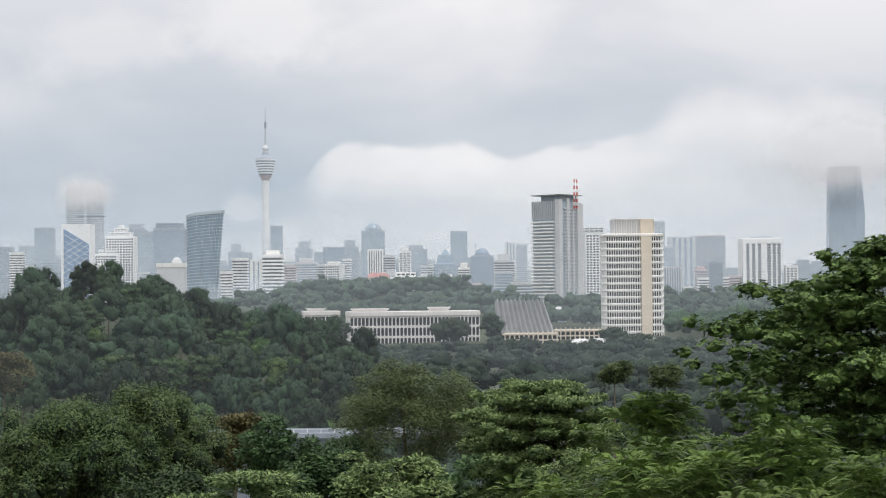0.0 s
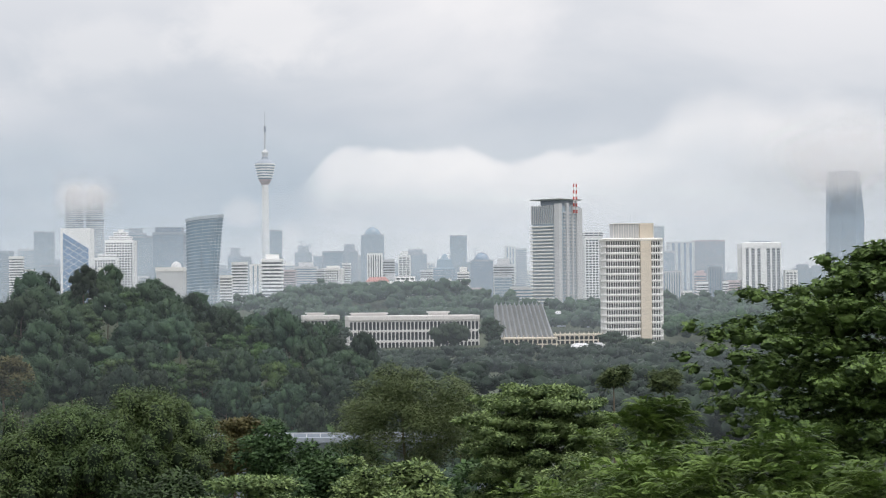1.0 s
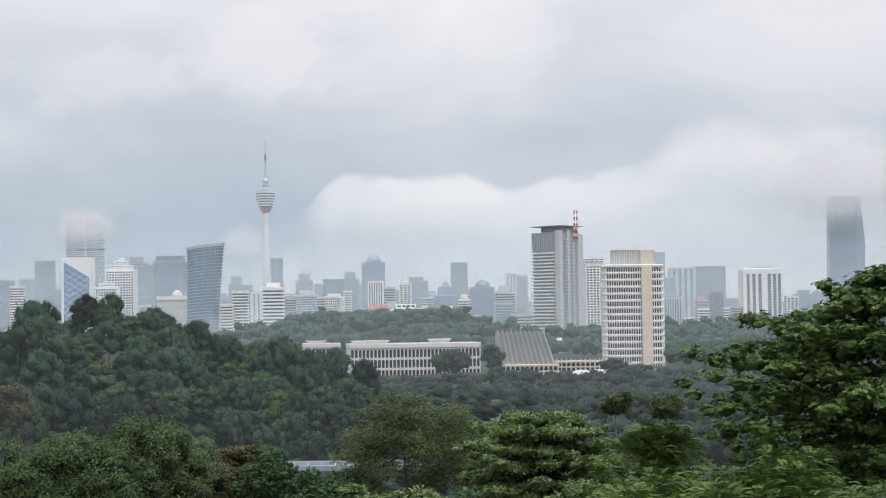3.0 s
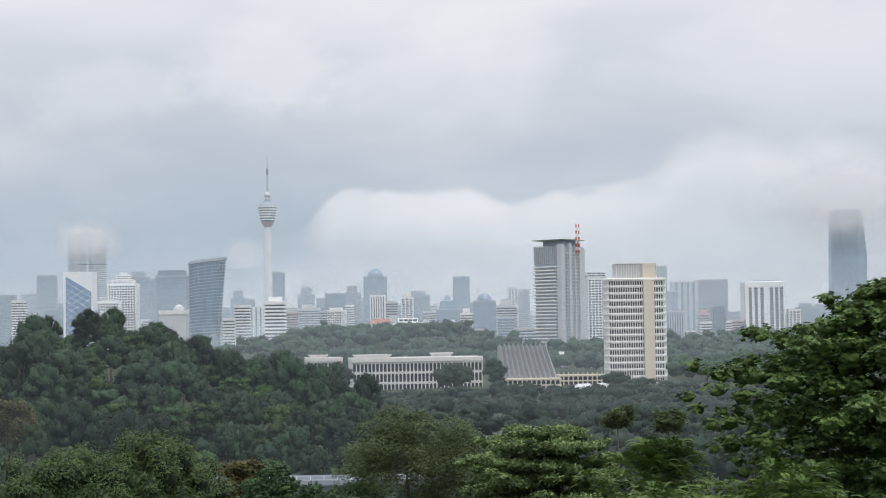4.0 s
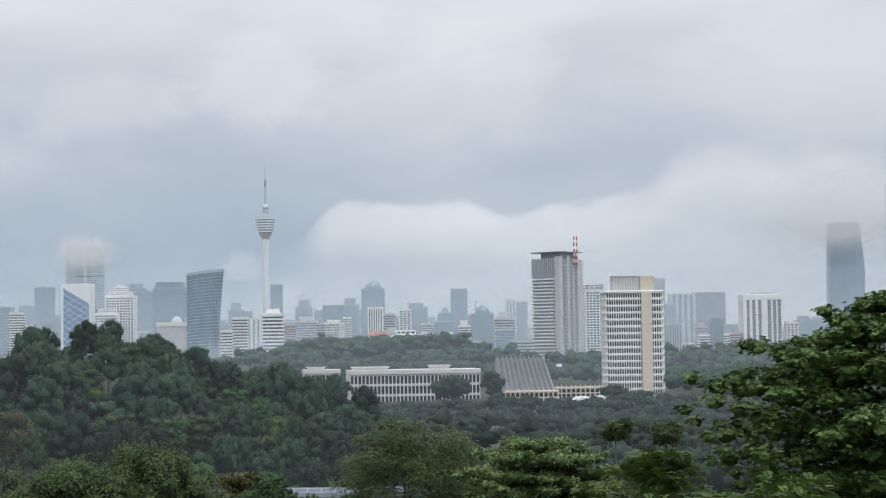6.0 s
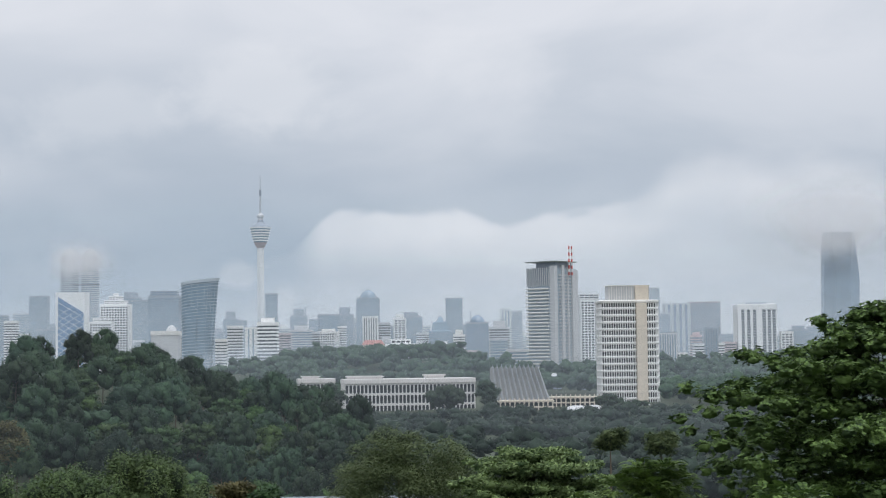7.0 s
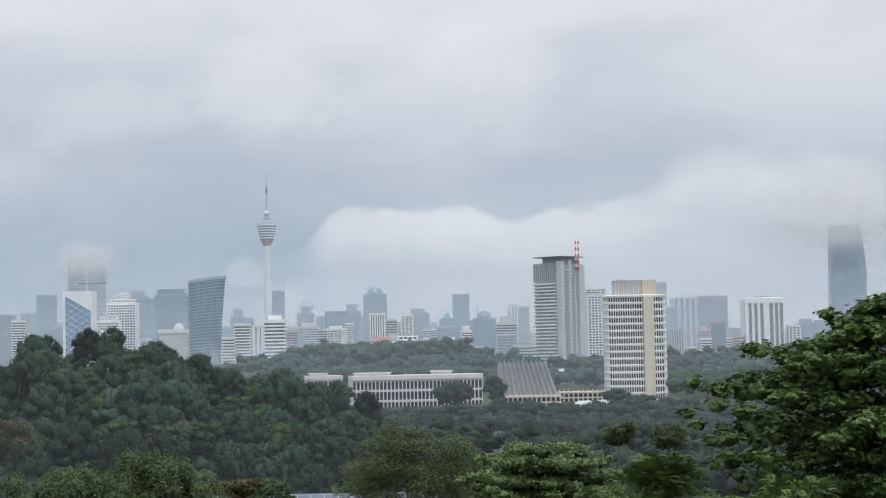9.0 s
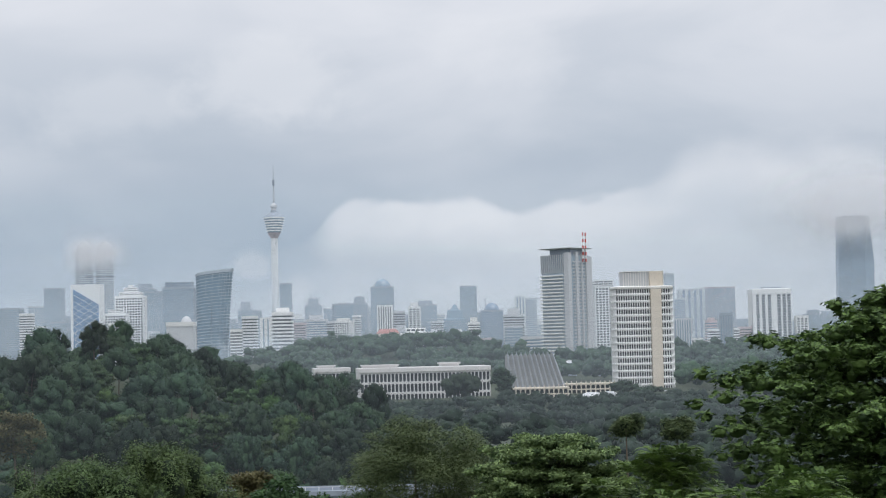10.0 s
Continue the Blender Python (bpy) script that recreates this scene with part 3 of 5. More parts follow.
# ---------------------------------------------------------------- the parliament quarter
def parliament_tower():
    base, top = -1.5, 72.9
    b = thing("parliament_tower", "white concrete tower with sunshade storeys and cream lift shaft", "building", pose(136.6, 1262, base, 0, 0, 4))
    w, d, n = 42.0, 24.0, 15
    step = (top - base) / n
    part("core", Geo().loft([ring(w - 3.2, d - 3.2, -3, round_=2.5), ring(w - 3.2, d - 3.2, n * step - 0.5, round_=2.5)]), GLASS_DARK, b, "dark recessed window glass")
    band = Geo().loft([ring(w - 0.8, d - 0.8, 0, round_=3.2), ring(w + 0.6, d + 0.6, 0.35, round_=3.8), ring(w + 0.6, d + 0.6, 1.05, round_=3.8), ring(w - 0.8, d - 0.8, 1.55, round_=3.2)]).mesh("sunshade_band", WHITE_PAINT)
    posts = Geo()
    k = round(w / 1.9)
    for i in range(k + 1):
        x = -w / 2 + 2.2 + (w - 4.4) * i / k
        for y in (-d / 2 + 0.35, d / 2 - 0.35):
            posts.loft([ring(1.0, 1.3, 1.4, x, y), ring(0.42, 1.3, 2.0, x, y), ring(0.42, 1.3, step - 0.6, x, y), ring(1.1, 1.3, step + 0.05, x, y)])
    for i in range(11):
        y = -d / 2 + 2.4 + (d - 4.8) * i / 10
        for x in (-w / 2 + 0.35, w / 2 - 0.35):
            posts.loft([ring(1.3, 1.0, 1.4, x, y), ring(1.3, 0.55, 2.2, x, y), ring(1.3, 0.55, step - 0.7, x, y), ring(1.3, 1.1, step + 0.05, x, y)])
    posts = posts.mesh("window_posts", WHITE_PAINT)
    for i in range(n):
        part("sunshade_band", band, WHITE_PAINT, b, at=pose(0, 0, i * step))
        part("window_posts", posts, WHITE_PAINT, b, at=pose(0, 0, i * step))
    h = n * step
    part("lift_shaft", Geo().loft([ring(7.6, 5, -2, 8.2, -d / 2), ring(7.6, 5, h - 0.4, 8.2, -d / 2)]), CREAM, b, "cream stone lift shaft")
    part("cornice", Geo().loft([ring(w + 1.2, d + 1.2, h, round_=3.6), ring(w + 1.4, d + 1.4, h + 1.3, round_=3.6), ring(w - 1, d - 1, h + 1.8, round_=3)]), WHITE, b)
    ph = 85.1 - base
    part("penthouse", Geo().loft([ring(29, 17, h + 1.7, 0.3, 0), ring(29, 17, ph - 0.3, 0.3, 0)]), PALE_GREY, b, "grey penthouse wall")
    part("penthouse_stair_block", Geo().loft([ring(9.5, 5, h + 1.9, 9.2, -8), ring(9.5, 5, ph + 0.1, 9.2, -8)]), CREAM, b, "cream stair block")
    fin = Geo().loft([ring(0.5, 1.2, h + 1.9), ring(0.35, 1.0, ph + 0.3)]).mesh("penthouse_fin", WHITE)
    for i in range(11):
        part("penthouse_fin", fin, WHITE, b, at=pose(-14.2 + 1.8 * i, -8.7, 0))
    for i in range(3):
        part("penthouse_fin", fin, WHITE, b, at=pose(12.2 + 1.2 * i, -8.9, 0))
    part("penthouse_roof", Geo().loft([ring(30, 18.4, ph - 0.2, 0.3, 0), ring(30, 18.4, ph + 0.3, 0.3, 0)]), WHITE, b)


parliament_tower()


def window_panel():
    """A wall panel, 2.6 by 7 m, with one round-cornered window through it."""
    g = Geo()
    W, H, w, h, dp = 2.62, 7.0, 1.95, 5.6, 0.9
    outer, inner = [], []
    for k, (sx, sz) in enumerate(((1, -1), (1, 1), (-1, 1), (-1, -1))):
        for s in range(4):
            q = radians(-90 + 90 * k + 30 * s)
            inner.append((sx * (w / 2 - 0.7) + 0.7 * math.cos(q), sz * (h / 2 - 0.7) + 0.7 * math.sin(q)))
            e = s / 3
            ax, az = math.cos(q), math.sin(q)
            m = 1 / max(abs(ax), abs(az))
            outer.append((sx * W / 2 if abs(ax) >= abs(az) - 1e-6 else sx * (W / 2 - 0.5 + 0.5 * abs(ax * m)), sz * H / 2 if abs(az) >= abs(ax) - 1e-6 else sz * (H / 2 - 0.5 + 0.5 * abs(az * m))))
    k = len(inner)
    for y, pts in ((0, outer), (0, inner), (dp, inner)):
        g.v += [(x, y, z) for x, z in pts]
    for j in range(k):
        a, c = j, (j + 1) % k
        g.f.append((a, c, c + k, a + k))
        g.f.append((a + k, c + k, c + 2 * k, a + 2 * k))
    return g.mesh("window_panel", STONE_WHITE)


PANEL = window_panel()
PANE = Geo().box(-1.02, 1.02, 0.8, 0.86, -2.85, 2.85).mesh("pane", GLASS_DARK)


def parliament_block(label, x, y, turn, bays, rows, top, depth, roofs):
    width = bays * 2.62
    h = rows * 7.0
    base = top - h - 3.4
    b = thing("parliament_block", label, "building", pose(x, y, base, 0, 0, turn))
    part("core", Geo().box(-width / 2 + 0.2, width / 2 - 0.2, 0.92, depth, -6, h + 0.3), GLASS_DARK, b, "dark window glass behind the panels")
    for r in range(rows):
        for i in range(bays):
            panel = part("window_panel", PANEL, STONE_WHITE, b, at=pose(-width / 2 + 2.62 * (i + 0.5), 0, 3.5 + 7 * r))
            part("pane", PANE, GLASS_DARK, panel, "dark window pane")
    part("fascia", Geo().loft([ring(width + 0.8, depth + 0.8, h, 0, depth / 2), ring(width + 1.2, depth + 1.2, h + 0.4, 0, depth / 2), ring(width + 1.2, depth + 1.2, h + 3.2, 0, depth / 2), ring(width + 0.6, depth + 0.6, h + 3.4, 0, depth / 2)]), STONE_WHITE, b, "off-white stone fascia")
    part("side_wall", Geo().box(width / 2 - 0.1, width / 2 + 0.4, 0.3, depth, -6, h), STONE_WHITE, b)
    part("side_wall", Geo().box(-width / 2 - 0.4, -width / 2 + 0.1, 0.3, depth, -6, h), STONE_WHITE, b)
    part("plinth", Geo().box(-width / 2, width / 2, 0.1, 0.92, -6, 0), STONE_WHITE, b)
    for cx, cw, ch in roofs:
        part("roof_canopy", Geo().loft([ring(cw, 7, h + 3.3, cx, depth * 0.4), ring(cw, 7, h + 3.3 + ch * 0.6, cx, depth * 0.4), ring(cw + 2, 9, h + 3.3 + ch * 0.62, cx, depth * 0.4), ring(cw + 2, 9, h + 3.3 + ch, cx, depth * 0.4)]), STONE_WHITE, b)
    return b


parliament_block("long white three-storey block with rows of round-cornered windows", -19.5, 1192, 8, 34, 3, 21.1, 30, ((-30, 24, 2.2), (18, 13, 2.8)))
parliament_block("white rear wing with round-cornered windows behind trees", -89.9, 1290, 8, 10, 2, 20.6, 22, ((-4, 12, 2.0),))


def parliament_hall():
    """The chamber: a tent of eleven folded concrete ribs on a cream colonnade."""
    y = 1185
    base, top = 4.9, 28.7
    b = thing("parliament_hall", "chamber hall with eleven grey folded concrete roof ribs", "building", pose(56.8, y, base, 0, 0, 6))
    n, low, high = 11, 38.5, 34.0
    h = top - base
    for i in range(n):
        a0, a1 = -low / 2 + low * i / n, -low / 2 + low * (i + 1) / n
        c0, c1 = -low / 2 - 1.2 + high * i / n, -low / 2 - 1.2 + high * (i + 1) / n
        g = Geo()
        mid0, mid1 = (a0 + a1) / 2, (c0 + c1) / 2
        g.v = [(a0, 1.6, 0), (mid0, -1.0, 0), (a1, 1.6, 0), (c0, 13.6, h * 0.93), (mid1, 11.5, h * 1.02), (c1, 13.6, h * 0.93),
               (a0, 26, 0), (a1, 26, 0)]
        g.f = [(0, 1, 4, 3), (1, 2, 5, 4), (3, 4, 5), (6, 0, 3), (2, 7, 5), (7, 6, 3, 5)]
        part("roof_rib", g, SHELL_GREY, b)
        part("rib_edge", Geo().tube([(mid0, -1.05, 0), (mid1, 11.45, h * 1.02), (mid1, 11.2, h * 1.05)], [0.2, 0.18, 0.1], 5), GREY, b)
    return b


parliament_hall()


def colonnade(label, x0, x1, y, top, base):
    w = x1 - x0
    b = thing("colonnade", label, "building", pose((x0 + x1) / 2, y, base))
    h = top - base
    # dark glass colour on this wall stands in for shade under the canopy
    part("wall", Geo().box(-w / 2, w / 2, 2.5, 14, -8, h - 0.6), GLASS_DARK, b, "recessed wall coloured dark for shade")
    part("canopy", Geo().loft([ring(w + 1, 16, h - 1.2, 0, 7), ring(w + 2, 17, h - 0.9, 0, 7), ring(w + 2, 17, h, 0, 7)]), CREAM, b, "cream roof slab")
    part("floor_slab", Geo().box(-w / 2 - 1, w / 2 + 1, -1.0, 2.4, h * 0.42, h * 0.52), CREAM, b)
    col = Geo().loft([ring(0.9, 0.9, -8), ring(0.7, 0.7, h * 0.7), ring(1.6, 1.2, h - 1.1)]).mesh("column", CREAM)
    tooth = Geo().loft([ring(0.9, 0.5, 0), ring(0.3, 0.4, 1.8)]).mesh("roof_tooth", CREAM)
    k = int(w / 3)
    for i in range(k + 1):
        part("column", col, CREAM, b, at=pose(-w / 2 + w * i / k, -0.6, 0))
        part("roof_tooth", tooth, CREAM, b, at=pose(-w / 2 + w * i / k, -1.2, h))
    return b


colonnade("cream colonnade under the chamber hall", 37.8, 75.7, 1166, 6.0, -2.4)
colonnade("low cream linking gallery with a toothed roof edge", 77.5, 110.3, 1205, 7.2, -0.6)


def white_house(label, x, y, width, top, tall=8.0):
    """A low white building with a pitched roof and windows, half hidden in the trees."""
    b = thing("white_house", label, "building", pose(x, y, top - tall))
    part("wall", Geo().box(-width / 2, width / 2, 0, width * 0.6, -8, tall - 2.2), GREY if tall < 6.5 else WHITE_PAINT, b)
    g = Geo()
    e = tall - 2.3
    g.v = [(-width / 2 - 0.6, -0.6, e), (width / 2 + 0.6, -0.6, e), (width / 2 + 0.6, width * 0.6 + 0.6, e), (-width / 2 - 0.6, width * 0.6 + 0.6, e), (-width * 0.2, width * 0.3, tall), (width * 0.2, width * 0.3, tall)]
    g.f = [(0, 1, 5, 4), (2, 3, 4, 5), (1, 2, 5), (3, 0, 4), (3, 2, 1, 0)]
    part("roof", g, PALE_GREY, b)
    win = Geo().box(-0.7, 0.7, -0.12, 0.05, 0, 1.8).mesh("window", GLASS_DARK)
    k = max(2, int(width / 3))
    for i in range(k):
        part("window", win, GLASS_DARK, b, at=pose(-width / 2 + width * (i + 0.5) / k, 0, tall - 5.2))
    return b


white_house("white kiosk with a pyramid roof among trees", 104.1, 1560, 11, 19.5, 6)
white_house("small white kiosk with a pyramid roof", 129.3, 1560, 8, 17.8, 5)
white_house("white villa half hidden behind trees", 89.4, 1130, 16, 3.1, 9)
white_house("white service building beside the tower", 138.1, 1180, 9, 3.5, 7)
white_house("white low building under the tower trees", 101.3, 1140, 12, 3.1, 8)


# ---------------------------------------------------------------- single towers
def corner_tower():
    """The dark office tower whose corner faces the valley."""
    D = 1900
    base = -12.0
    b = thing("corner_office_tower", "tall grey office tower with banded facade and an overhanging roof plate", "building", pose(126.2, D + 26, base, 0, 0, -42))
    w, d = 40.0, 40.0
    h = 131.2 - base
    part("core", Geo().box(-w / 2 + 1.2, w / 2 - 1.2, -d / 2 + 1.2, d / 2 - 1.2, 0, h - 1), GLASS_HAZE, b, "grey-green window glass")
    fl = 33
    step = (h - 20) / fl
    ledge = Geo().loft([ring(w - 9.5, 4, 0, -4.6, -d / 2 + 1.2), ring(w - 8.6, 5.2, step * 0.1, -4.6, -d / 2 + 1.2), ring(w - 8.6, 5.2, step * 0.36, -4.6, -d / 2 + 1.2), ring(w - 9.5, 4, step * 0.44, -4.6, -d / 2 + 1.2)]).mesh("floor_ledge", WHITE)
    for i in range(fl):
        part("floor_ledge", ledge, WHITE, b, at=pose(0, 0, i * step))
    fin = Geo().loft([ring(0.5, 1.6, h - 20), ring(0.5, 1.6, h + 0.4)]).mesh("crown_fin", PALE_GREY)
    for i in range(12):
        part("crown_fin", fin, PALE_GREY, b, at=pose(-w / 2 + 0.9 + 2.75 * i, -d / 2 + 0.3, 0))
    part("corner_pier", Geo().loft([ring(6.6, 5.5, 0, w / 2 - 3.6, -d / 2 + 2.2), ring(6.6, 5.5, h + 2, w / 2 - 3.6, -d / 2 + 2.2)]), PALE_GREY, b, "grey concrete corner pier")
    for y0, y1, mat, hh in ((-7.6, -3.4, PALE_GREY, h + 3), (2.6, 4.6, PALE_GREY, h + 1), (10.5, 20.2, PALE_GREY, h - 2)):
        part("service_pier", Geo().box(w / 2 - 3, w / 2 + 0.5, y0, y1, 0, hh), mat, b, "upright concrete service pier")
    slab = Geo().box(w / 2 - 1.5, w / 2 + 0.2, -12.4, 10.0, 0, step * 0.42).mesh("side_spandrel", PALE_GREY)
    for i in range(fl + 4):
        part("side_spandrel", slab, PALE_GREY, b, at=pose(0, 0, i * step))
    part("roof_block", Geo().loft([ring(w * 0.7, d * 0.7, h - 1, 3, 0), ring(w * 0.7, d * 0.7, h + 6, 3, 0)]), GREY, b)
    g = Geo()
    z = 137.8 - base
    g.loft([[(-w / 2 + 2, -d / 2 + 1, z - 0.4), (w / 2, -d / 2 + 1, z - 0.4), (w / 2, d / 2 - 3, z - 0.4), (-w / 2 + 2, d / 2 - 3, z - 0.4)],
            [(-w / 2 - 2, -d / 2 - 2, z + 0.6), (w / 2 + 2, -d / 2 - 2, z + 0.6), (w / 2 + 2, d / 2, z + 0.6), (-w / 2 - 2, d / 2, z + 0.6)]])
    part("roof_plate", g, WHITE, b, "thin overhanging grey roof plate")
    for dy in (3.2, 8.0):
        dx = w / 2 + 2.0
        z0, z1 = h - 8, 155.5 - base
        part("mast_bracket", Geo().box(w / 2 - 0.5, dx + 0.6, dy - 0.5, dy + 0.5, z0 - 1, z0 + 0.5), PALE_GREY, b)
        for i in range(9):
            a, c = z0 + (z1 - z0) * i / 9, z0 + (z1 - z0) * (i + 1) / 9
            wide = 1.2 - 0.07 * i
            g = Geo()
            for sx in (-1, 1):
                for sy in (-1, 1):
                    g.box(dx + sx * wide * 0.5 - 0.2, dx + sx * wide * 0.5 + 0.2, dy + sy * wide * 0.5 - 0.2, dy + sy * wide * 0.5 + 0.2, a, c)
            for f in (0.15, 0.6):
                g.box(dx - wide / 2, dx + wide / 2, dy - wide / 2, dy + wide / 2, a + (c - a) * f, a + (c - a) * (f + 0.18))
            part("mast_section", g, RED_PAINT if i % 2 == 0 else WHITE_PAINT, b, "red and white lattice mast section")


corner_tower()


def telecom_tower():
    D = 4000
    z = {y: v for y, v in ((190, 457.7), (215, 425.2), (262, 364.1), (276, 345.9), (283, 336.8), (310, 301.7), (320, 288.7))}
    b = thing("telecom_tower", "slender white telecom tower with a banded round pod and mast", "tower", pose(-405.8, D, 0))
    part("shaft", Geo().loft([circle(14, -10), circle(10, 40), circle(8.6, 110), circle(7.6, z[320]), circle(8.2, z[320] + 3)]), WHITE_PAINT, b, "white concrete shaft", True)
    part("pod_underside", Geo().loft([circle(8, z[320]), circle(15.5, z[310])]), PINK, b, "pinkish pod underside")
    lv = (z[283] - z[310]) / 6
    for i in range(6):
        r = 16.5 + 7.0 * (i / 5) ** 0.8
        part("pod_glass", Geo().loft([circle(r - 1.6, z[310] + i * lv), circle(r - 0.8, z[310] + (i + 1) * lv)]), GLASS_GREY, b)
        part("pod_band", Geo().loft([circle(r - 0.6, z[310] + (i + 0.42) * lv), circle(r + 0.5, z[310] + (i + 0.55) * lv), circle(r + 0.6, z[310] + (i + 0.98) * lv)]), WHITE_PAINT, b)
    part("pod_roof", Geo().loft([circle(23.5, z[283]), circle(20, z[283] + 4), circle(8, z[276] + 2), circle(6.5, z[276] + 7)]), GREY, b)
    part("upper_drum", Geo().loft([circle(6.0, z[276] + 5), circle(6.0, z[262] - 5), circle(8.0, z[262] - 4), circle(8.0, z[262]), circle(2.5, z[262] + 6)]), PALE_GREY, b)
    mast = part("mast", Geo().loft([circle(2.4, z[262] + 5, 8), circle(1.7, z[215] - 18, 8), circle(1.0, z[215] + 2, 8), circle(0.4, z[190], 8)]), STEEL, b)
    part("mast_antenna", Geo().loft([circle(2.6, z[215] - 16, 8), circle(2.6, z[215] - 2, 8)]), GREY, mast)


telecom_tower()


def twin_tower(label, x):
    D = 4700
    b = thing("twin_tower", label, "tower", pose(x, D, -10), "twin towers")
    k = 10 + 318.0
    part("core", Geo().loft([circle(23.8, 0, 32, 8, 0.06), circle(23.8, k, 32, 8, 0.06)]), GLASS_GREY, b)
    n = 62
    band = Geo().loft([circle(25.6, 0, 32, 8, 0.06), circle(25.6, k / n * 0.5, 32, 8, 0.06)]).mesh("floor_band", PALE_GREY)
    for i in range(n):
        part("floor_band", band, PALE_GREY, b, at=pose(0, 0, k * i / n))
    z = k
    for r, h in ((19.5, 9), (12, 6)):
        part("setback", Geo().loft([circle(r, z - 1, 24), circle(r, z + h, 24)]), PALE_GREY, b)
        z += h
    part("pinnacle", Geo().loft([circle(3.2, z - 1, 12), circle(1.4, z + 3, 12), circle(0.5, z + 7, 12)]), STEEL, b)


twin_tower("steel-grey banded twin tower with its top in cloud", -991.2)
twin_tower("steel-grey banded twin tower wrapped in cloud", -936.3)


def lattice_tower():
    D = 2600
    b = thing("lattice_tower", "white-framed tower with slanting blue lattice glass front", "building", pose(-547.6, D, -20))
    m = 2600 / 3087
    top = 137.8 + 20
    part("wall", Geo().box(-26 * m, 26 * m, 0.5, 34, 0, top), WHITE_PAINT, b)
    l, r = -21.5 * m, 23.5 * m
    zl, zr = top - 8 * m, top - 36 * m
    g = Geo()
    g.v = [(l, -0.1, 0), (r, -0.1, 0), (r, -0.1, zr), (l, -0.1, zl), (l, 0.6, 0), (r, 0.6, 0), (r, 0.6, zr), (l, 0.6, zl)]
    g.f = [(0, 1, 2, 3), (3, 2, 6, 7), (1, 5, 6, 2), (0, 3, 7, 4)]
    part("glass_front", g, GLASS_BLUE, b, "blue curtain glass")
    for s, count in ((1, 15), (-1, 15)):
        for i in range(count):
            z0 = -10 + i * 9.5
            pts = []
            for u in range(25):
                x = l + (r - l) * u / 24
                z = z0 + s * (x - l) * 0.62 + (0 if s > 0 else 20)
                if 0.5 < z < zl + (zr - zl) * (x - l) / (r - l) - 0.3:
                    pts.append((x, -0.35, z))
            if len(pts) > 2:
                part("lattice_bar", Geo().tube([pts[0], pts[-1]], [0.3, 0.3], 4), WHITE_PAINT, b)


lattice_tower()

office("white hotel with stepped crown and balcony grid", -500.7, 2700, 43.8, 122.7, 18, "grid", WHITE_PAINT, bay=4.2, tiers=((33, 26, 6), (20, 18, 7), (8, 8, 4)))
office("white lower wing of the hotel", -514.4, 2660, 33.6, 94.9, 12, "grid", WHITE_PAINT, bay=4.2, tiers=((24, 20, 6),))


def domed_hall():
    D = 2200
    b = thing("domed_hall", "white hall with pink fascia and a faceted dome", "building", pose(-344.4, D, -15))
    w = 48 * D / 3087
    top = 71.9 + 15
    part("wall", Geo().box(-w / 2, w / 2, 0, 24, 0, top - 5), PALE_GREY, b)
    part("fascia", Geo().loft([ring(w + 1.2, 25.5, top - 5.2, 0, 12), ring(w + 1.2, 25.5, top, 0, 12)]), WHITE, b)
    part("dome", Geo().loft([[(7 + p[0], 10 + p[1], p[2]) for p in circle(r, z, 10)] for r, z in ((7.0, top - 0.2), (6.4, top + 2.4), (4.9, top + 5), (2.6, top + 6.8), (0.4, top + 7.6))]), PALE_GREY, b, "white faceted dome")


domed_hall()


def curved_tower():
    D = 2300
    m = D / 3087
    base = -15.0
    b = thing("curved_tower", "curved glass tower with a slanting arched crown and floor lines", "building", pose(-316.0, D + 20, base))
    zl, zr = 133.7 - base, 141.5 - base

    def section(s, grow=0.0):
        """Plan outline at the fraction s of the height: leans out to the right at the top."""
        left, right = (-33 + 1.5 * (1 - s)) * m - grow, (19 + 14 * s ** 1.4) * m + grow
        cx, rx = (left + right) / 2, (right - left) / 2
        out = []
        for i in range(40):
            q = 2 * math.pi * i / 40
            c, t = math.cos(q), math.sin(q)
            x = cx + rx * math.copysign(abs(c) ** 0.55, c)
            y = (17 + grow) * math.copysign(abs(t) ** 0.8, t)
            e = max(0.0, (x - left) / (right - left))
            arch = zl + (zr - zl) * e ** 0.5
            out.append((x, y, s * arch))
        return out
    part("glass_body", Geo().loft([section(i / 24) for i in range(25)]), GLASS_GREY, b, "grey-blue curtain glass", True)
    for i in range(1, 37):
        s = i / 37
        part("floor_line", Geo().loft([section(s, 0.25), section(s + 0.004, 0.25)]), MULLION, b)
    part("crown_rim", Geo().loft([section(0.985, 0.9), section(1.012, 0.9)], cap=False), MULLION, b, "pale arched crown rim")
    for k in range(7):
        idx = 30 + k
        pts = [Vector(section(i / 20, 0.5)[(idx + (3 if i < 4 else 0) - (i // 8 if k % 2 else 0)) % 40]) for i in range(4, 21)]
        part("facade_rib", Geo().tube(pts, [0.28] * len(pts), 4), MULLION, b)


curved_tower()


